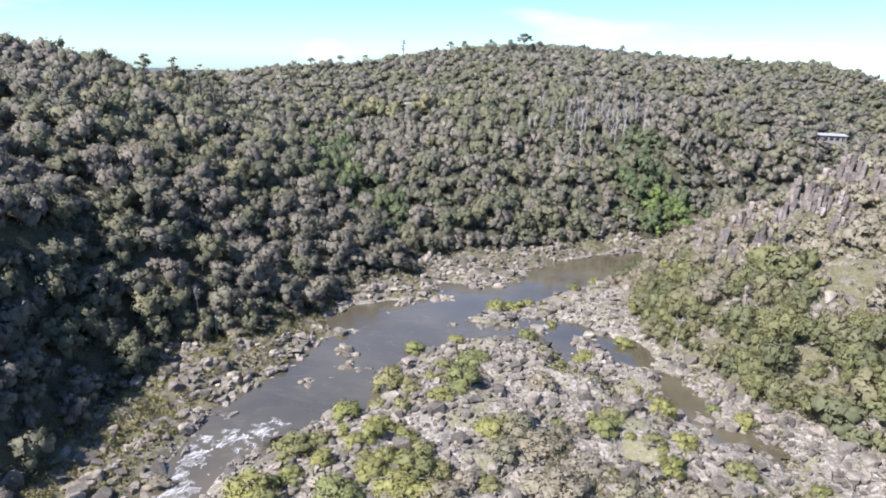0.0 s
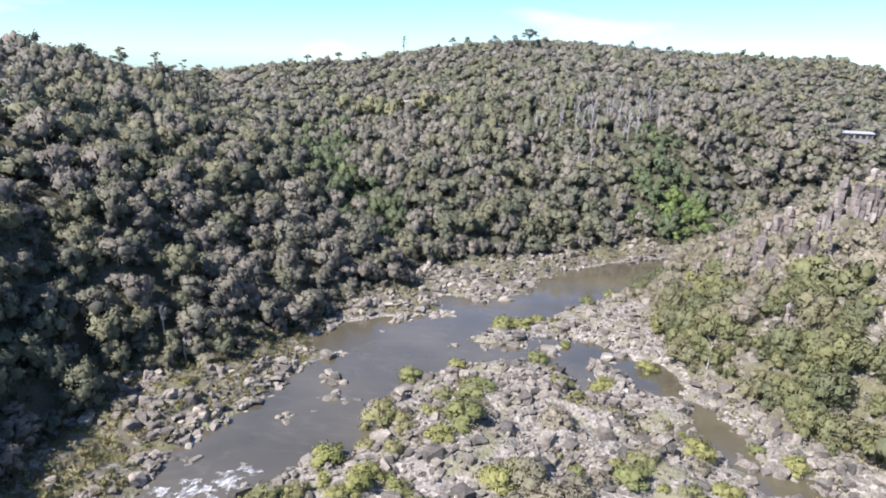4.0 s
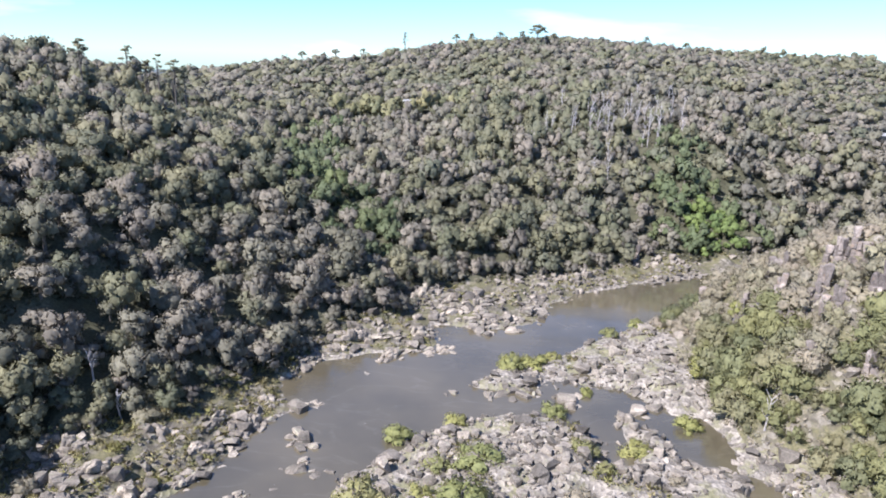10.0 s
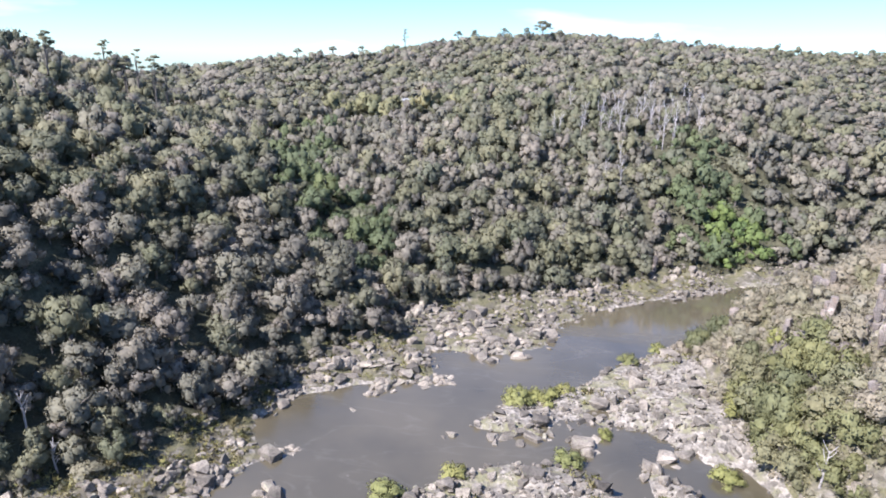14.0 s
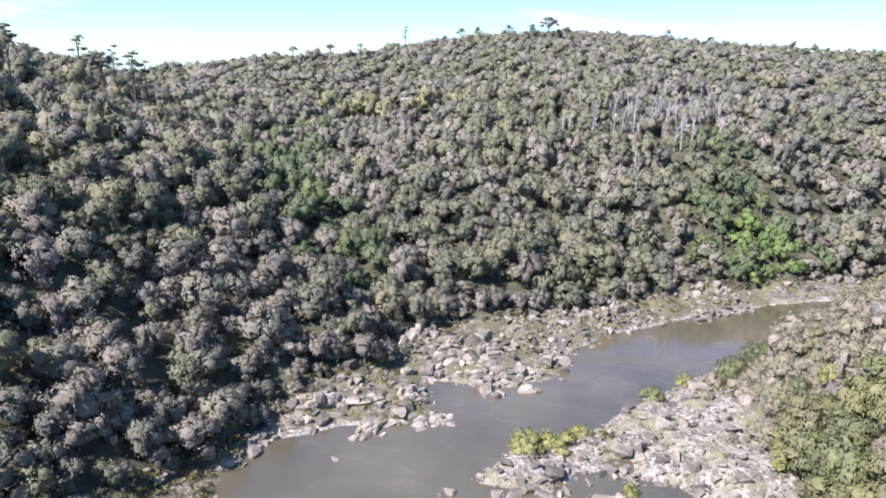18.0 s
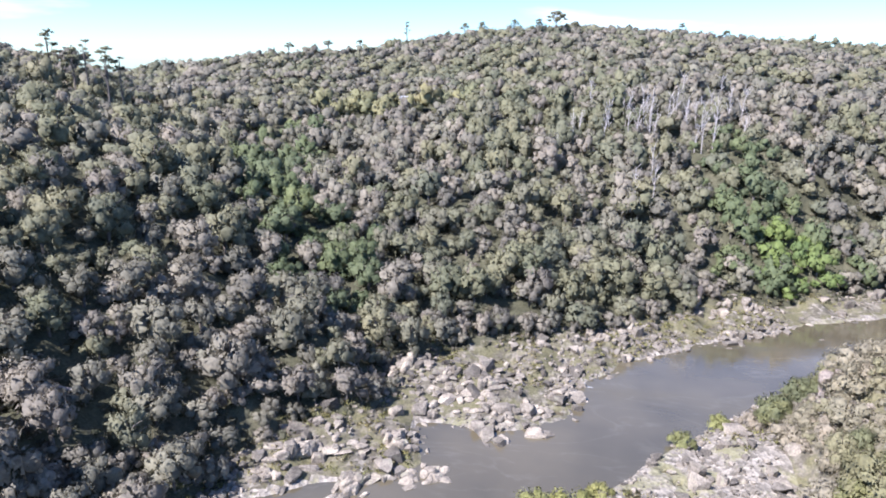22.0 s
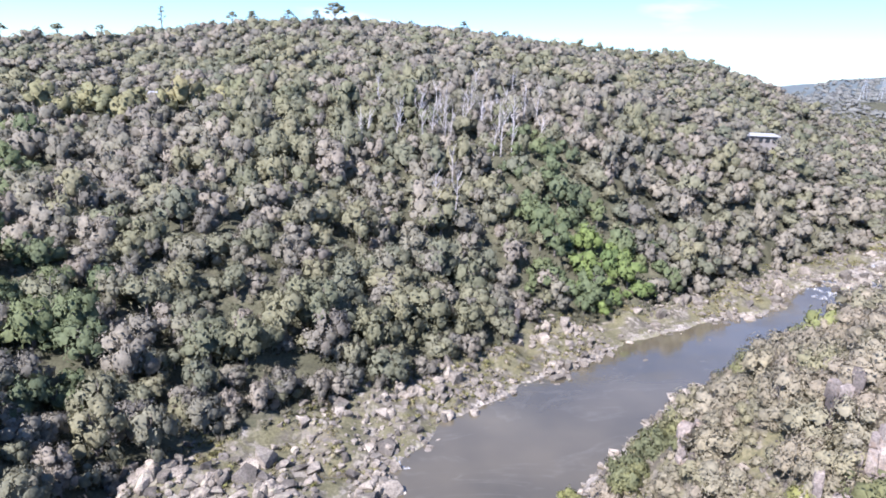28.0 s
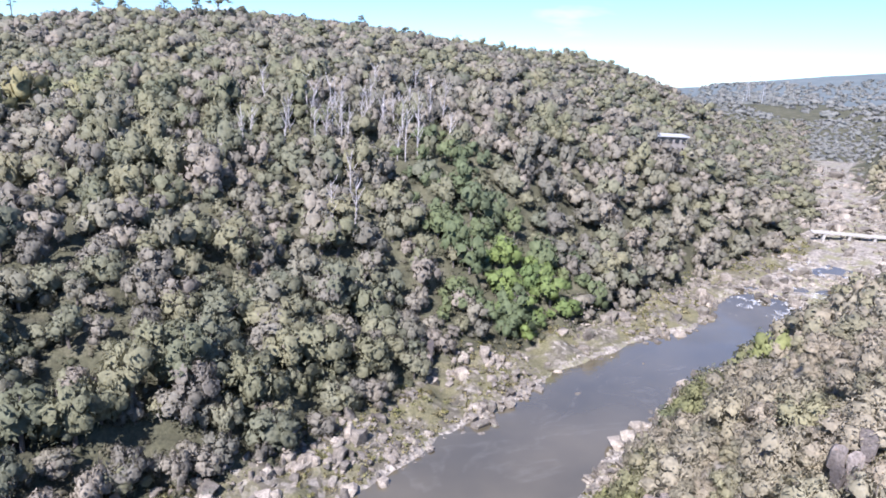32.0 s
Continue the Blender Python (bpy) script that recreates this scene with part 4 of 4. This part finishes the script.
for i, (ox, oy, ow, oh) in enumerate(CLIFFS + [(48, 233, 4, 3), (52, 177, 3, 0.9)]):
    outcrop(ox, oy, ow, oh, 400 + i)


def rubble():
    x, y, r = scatter(-75, 330, 66, 400, 0.86, 13, 1.0)
    lw, rw = side(x, y, LEFT_WATER), -side(x, y, RIGHT_WATER)
    lt, rt = side(x, y, LEFT_TREES), -side(x, y, RIGHT_TREES)
    u = r.rand(len(x))
    left = (lw > -2.0) & (lt < 2.5)
    right = (rw > -1.0) & (rt < 2) & (lw < 0)
    clump = rough(x, y, 9, 51) + 0.5 * rough(x, y, 4, 52)
    ok = (left & (clump + u * 1.6 > np.where(y < 157, 1.1, 0.75))) | (right & (clump + u * 1.9 > 0.6))
    ok |= (lw < 0) & (rw < 0) & (x > 124) & (clump + u * 1.4 > 1.0)
    ok &= (np.abs(side(x, y, CREEK)) > 4.5) | (u > 0.55)
    ok &= (x < 150) | (u > 0.5 + 0.45 * np.clip((x - 190) / 60, 0, 1))
    ok |= (rt > 0) & (rt < 45) & (x < 100) & (clump + u * 1.2 > np.where(y < 138, 1.2, 1.55))
    x, y = x[ok], y[ok]
    z = land(x, y)[0]
    brook = np.exp(-(np.abs(side(x, y, CREEK)) / 7) ** 2)
    size = np.clip(0.34 * np.exp(r.normal(size=len(x)) * 0.66), 0.15, 1.8) * np.where(side(x, y, LEFT_WATER) < 0, 0.82 + 0.25 * brook, 0.8) * (1 + 0.9 * np.clip((x - 190) / 60, 0, 1))
    v, t = planted(STONES, x, y, z + 0.1 * size, size * 1.2, size * r.uniform(0.7, 1.8, len(x)), r)
    tagged(new("river_stones", mesh_from("river_stones", v, t, PEBBLE)), "pale grey and pinkish angular stones strewn along the river", "stones", kind="stuff")


rubble()


def bank_grass():
    """Low tussocks between the stones."""
    x, y, r = scatter(-75, 200, 66, 300, 1.5, 23, 1.0)
    lw, rw = side(x, y, LEFT_WATER), -side(x, y, RIGHT_WATER)
    lt, rt = side(x, y, LEFT_TREES), -side(x, y, RIGHT_TREES)
    patch = rough(x, y, 8, 61) + 0.5 * rough(x, y, 3, 62) + 0.4 * (r.rand(len(x)) - 0.5)
    ok = ((lw > 0.8) & (lt < 3) & (patch > np.where(y < 158, -0.45, 0.05))) | ((rw > 1.5) & (rt < 2) & (lw < 0) & (patch > 0.52))
    x, y = x[ok], y[ok]
    z = land(x, y)[0]
    size = r.uniform(0.5, 1.4, len(x)) * np.where(y < 155, 1.5, 1.1)
    low = planted(TUFT, x, y, z - 0.1, size, size * r.uniform(0.4, 0.9, len(x)), r)
    tagged(leafy("bank_tussocks", low, GRASS), "straw-green tussocks and sedges between the bank stones", "grass", kind="stuff")


bank_grass()


CHUTE = np.array([(-33, 96), (-37, 92.5), (-42, 89.5), (-45, 84), (-43, 76)], float)


def foam():
    """White water over the rapids."""
    for name, x0, x1, y0, y1, seed, cut, label in (("rapids_foam", -48, -30, 72, 98, 71, -0.6, "white churning foam on the rapids below the pool"),
                                                   ("upper_rapids_foam", 130, 178, 232, 264, 72, 0.3, "white foam streaks on the upper rapids"),
                                                   ("bank_foam", 14, 22, 190, 197, 73, -0.1, "pale foam gathered at the point of the bank")):
        fx, fy, fq = grid(np.arange(x0, x1, 0.35), np.arange(y0, y1, 0.35))
        n_ = 0.8 * rough(fx + 0.4 * fy, fy * 0.8, 2.6, seed) + 0.7 * rough(fx, fy, 1.1, seed + 10) + 0.7 * rough(fx, fy, 0.55, seed + 20)
        fade = np.minimum(np.minimum(fx - x0, x1 - fx), np.minimum(fy - y0, y1 - fy)) / 3
        n_ = n_ - np.clip(1 - fade, 0, 1)
        if seed == 71:
            n_ = n_ + 0.35 - np.clip((np.abs(side(fx, fy, CHUTE)) - 0.8) / 2.2, 0, 3)
        lw, rw = side(fx, fy, LEFT_WATER), -side(fx, fy, RIGHT_WATER)
        wet = (n_ > cut) & (((lw < 0.5) & (rw < 0.8)) | (seed == 73))
        z = water_level(fx, fy) + 0.03 + 0.35 * np.clip(n_ - cut, 0, 0.8) * (seed != 73)
        if seed == 73:
            z = np.maximum(z, land(fx, fy)[0] + 0.12)
        fq = fq[wet[fq].all(1)]
        if len(fq):
            used, inv = np.unique(fq, return_inverse=True)
            tagged(new(name, mesh_from(name, np.stack([fx, fy, z], 1)[used], inv.reshape(-1, 4), FOAM, True)), label, "foam", kind="stuff")


foam()


# ---- tall skyline trees, dead trees, logs ----
def skyline_tree(x, y, height, spread, seed, flat=0.5):
    """A tall gum: a bare forked trunk with small flat clumps of leaves at the limbs' ends, sky showing between them."""
    r = np.random.RandomState(seed)
    z = float(land(x, y)[0])
    ob = new("skyline_eucalypt")
    ob.location = (x, y, z)
    top = np.array([r.uniform(-0.5, 0.5), r.uniform(-0.5, 0.5), height])
    v, t = tube([(0, 0, -0.5), top * 0.5, top * 0.92], [0.34, 0.24, 0.08], 6)
    part("trunk", mesh_from("trunk", v, t, BARK), ob)
    n = max(7, int(spread * 2.6))
    for i in range(n):
        a, f = i * 2.4 + r.rand(), 1 - flat * (i / n) * r.uniform(0.7, 1.0)
        rad = spread * math.sqrt((i + 0.3) / n) * r.uniform(0.7, 1.1)
        e = np.array([math.cos(a) * rad, math.sin(a) * rad, height * f - 0.05 * rad])
        s0 = top * max(f - 0.3, 0.3)
        v, t = tube([s0, (s0 + e) / 2 + [0, 0, 0.2], e], [0.13, 0.09, 0.04], 4)
        part("limb", mesh_from("limb", v, t, BARK), ob)
        k = r.randint(0, len(MID))
        s = r.uniform(1.2, 2.2) * (0.65 + 0.1 * spread)
        part("crown", shared_mesh("clump", MID[k], EUCALYPT, k), ob, e - [0, 0, s * 0.4], (s, s, s * 0.62), r.rand() * 6.28)
    return tagged(ob, "tall open-crowned eucalypt rising above the ridge line", "tree", "tall trees on the skyline")


for i, (sx, sy, sh, sp, sf) in enumerate(((-115.7, 226, 19, 3.4, 0.3), (-126, 271, 17.5, 2.6, 0.5), (-119, 271, 15.5, 2.6, 0.5), (-114.5, 270, 18.5, 2.8, 0.5), (-109.5, 271, 20.5, 3.0, 0.45),
                                         (-106.8, 273, 18.5, 2.6, 0.5), (-122, 275, 14, 2.6, 0.6), (-112, 275, 17, 2.8, 0.6), (34, 490, 14, 6.5, 0.4), (24, 489, 9, 3.0, 0.4), (45, 488, 8, 2.4, 0.4),
                                         (-54, 500, 12.5, 1.8, 0.6), (-9, 505, 9, 2.6, 0.4), (10, 500, 10, 2.6, 0.4), (-20, 515, 9, 3.0, 0.4), (100, 470, 9, 2.0, 0.4), (-80, 485, 9, 2.6, 0.4),
                                         (-95, 470, 8, 3.2, 0.3), (-110, 445, 9, 2.6, 0.3), (130, 490, 8, 2.4, 0.4))):
    skyline_tree(sx, sy, sh, sp, 500 + i, sf)


def dead_tree(x, y, height, seed):
    r = np.random.RandomState(seed)
    ob = new("dead_tree")
    ob.location = (x, y, float(land(x, y)[0]))
    top = np.array([r.uniform(-1, 1), r.uniform(-1, 1), height])
    v, t = tube([(0, 0, -0.4), top * 0.5 + [r.uniform(-0.3, 0.3), 0, 0], top], [0.17, 0.12, 0.035], 5)
    part("trunk", mesh_from("trunk", v, t, PALE_BARK), ob)
    for i in range(11):
        a, f = r.rand() * 6.28, r.uniform(0.3, 0.95)
        s0 = top * f
        ln = height * r.uniform(0.15, 0.32)
        e = s0 + np.array([math.cos(a) * ln * 0.6, math.sin(a) * ln * 0.6, ln])
        v, t = tube([s0, (s0 + e) / 2 + [0, 0, -0.1], e], [0.08, 0.055, 0.025], 4)
        part("branch", mesh_from("branch", v, t, PALE_BARK), ob)
    return tagged(ob, "bare bleached dead gum tree standing in the woodland", "dead tree", "dead trees on the slope")


rd = np.random.RandomState(61)
for i in range(40):
    dead_tree(54 + rd.normal() * 13, 298 + rd.normal() * 12, rd.uniform(8, 12), 600 + i)
dead_tree(48, 133, 6, 640)
dead_tree(-60, 128, 6, 641)
dead_tree(-55, 126, 5, 642)


def log(x, y, length, turn, seed):
    z = float(land(x, y)[0])
    v, t = tube([(-length / 2, 0, 0), (0, 0.15, 0.1), (length / 2, 0, 0)], [0.28, 0.24, 0.12], 7)
    ob = new("fallen_log", mesh_from("fallen_log", v, t, PALE_BARK))
    dz = float(land(x + math.cos(turn), y + math.sin(turn))[0]) - z
    ob.location = (x, y, z + 0.9)
    ob.rotation_euler = (0, -math.atan(dz), turn)
    return tagged(ob, "bleached fallen log lying on the wooded slope", "log", "fallen logs")


for i, (lx, ly, ll, la) in enumerate(((-23, 184, 7, 0.5), (-20, 189, 5, 0.7), (-55, 160, 7, 0.3), (-14, 205, 5, 1.0))):
    log(lx, ly, ll, la, i)


# ---- buildings and pylons ----
def slab(x0, x1, y0, y1, z0, z1, mat):
    v = np.array([(x, y, z) for z in (z0, z1) for y in (y0, y1) for x in (x0, x1)], float)
    f = np.array([(0, 2, 3, 1), (4, 5, 7, 6), (0, 1, 5, 4), (2, 6, 7, 3), (0, 4, 6, 2), (1, 3, 7, 5)])
    return mesh_from("slab", v, f, mat)


def house(x, y, z, wide, deep, high, turn, windows, label):
    ob = new("house")
    ob.location, ob.rotation_euler = (x, y, z), (0, 0, turn)
    part("wall", slab(-wide / 2, wide / 2, -deep / 2, deep / 2, -2.5, high, RENDERED), ob)
    w, d = wide / 2 + 0.6, deep / 2 + 0.6
    v = np.array([(-w, -d, high), (w, -d, high), (w, d, high), (-w, d, high), (-w, -d, high + 0.25), (w, -d, high + 0.25), (w, d, high + 0.25), (-w, d, high + 0.25),
                  (-w + 0.6, 0, high + 0.9), (w - 0.6, 0, high + 0.9)])
    f = [(3, 2, 1, 0), (0, 1, 5, 4), (1, 2, 6, 5), (2, 3, 7, 6), (3, 0, 4, 7), (4, 5, 9, 8), (5, 6, 9), (6, 7, 8, 9), (7, 4, 8)]
    me = bpy.data.meshes.new("roof")
    me.from_pydata(v.tolist(), [], f)
    me.materials.append(ROOF)
    part("roof", me, ob, label="pale metal roof")
    for i in range(windows):
        wx_ = -wide / 2 + wide * (i + 0.5) / windows
        win = part("window", slab(wx_ - wide / windows * 0.36, wx_ + wide / windows * 0.36, -deep / 2 - 0.06, -deep / 2 + 0.02, 0.5, high - 0.5, RENDERED), ob)
        part("pane", slab(wx_ - wide / windows * 0.31, wx_ + wide / windows * 0.31, -deep / 2 - 0.09, -deep / 2 - 0.05, 0.65, high - 0.65, DARK_GLASS), win)
    return tagged(ob, label, "house", "houses on the hillside")


house(172, 327, 29.9, 18, 8, 2.8, radians(-14), 7, "long low house with dark windows on the hillside")
house(-33, 352, float(land(-33, 350)[0]) + 1.0, 7.5, 6, 2.6, radians(8), 3, "small white-roofed house among trees on the hillside")
house(-8, 357, float(land(-8, 355)[0]), 6, 5, 2.2, radians(4), 3, "grey-roofed shed among trees on the hillside")


def pylon(x, y, high):
    ob = new("power_pylon")
    ob.location = (x, y, float(land(x, y)[0]))
    for sx, sy in ((-1, -1), (1, -1), (1, 1), (-1, 1)):
        v, t = tube([(sx * 2.6, sy * 2.6, 0), (sx * 0.9, sy * 0.9, high * 0.6), (sx * 0.3, sy * 0.3, high)], [0.22, 0.18, 0.12], 4)
        part("leg", mesh_from("leg", v, t, STEEL), ob)
    for f, w in ((0.66, 6), (0.8, 5), (0.93, 4)):
        v, t = tube([(-w, 0, high * f), (0, 0, high * f + 0.5), (w, 0, high * f)], [0.12, 0.25, 0.12], 4)
        part("cross_arm", mesh_from("cross_arm", v, t, STEEL), ob)
    return tagged(ob, "grey steel lattice power pylon on the far plain", "pylon", "pylons")


pylon(600, 700, 30)
pylon(640, 715, 30)


def footbridge(x0, y0, x1, y1, z):
    """A low pale crossing over the rocky river: a deck on piers with a kerb on either side."""
    length, turn = math.hypot(x1 - x0, y1 - y0), math.atan2(y1 - y0, x1 - x0)
    ob = new("footbridge")
    ob.location, ob.rotation_euler = (x0, y0, z), (0, 0, turn)
    part("deck", slab(0, length, -1.0, 1.0, -0.35, 0.0, CONCRETE), ob)
    for sy in (-0.9, 0.9):
        part("kerb", slab(0, length, sy - 0.1, sy + 0.1, 0.0, 0.25, CONCRETE), ob)
    for i in range(6):
        px = length * (i + 0.5) / 6
        part("pier", slab(px - 0.35, px + 0.35, -0.8, 0.8, -3.5, -0.35, CONCRETE), ob)
    return tagged(ob, "low pale concrete footbridge across the rocky river", "footbridge")


footbridge(191, 274.5, 228, 252, 9.6)
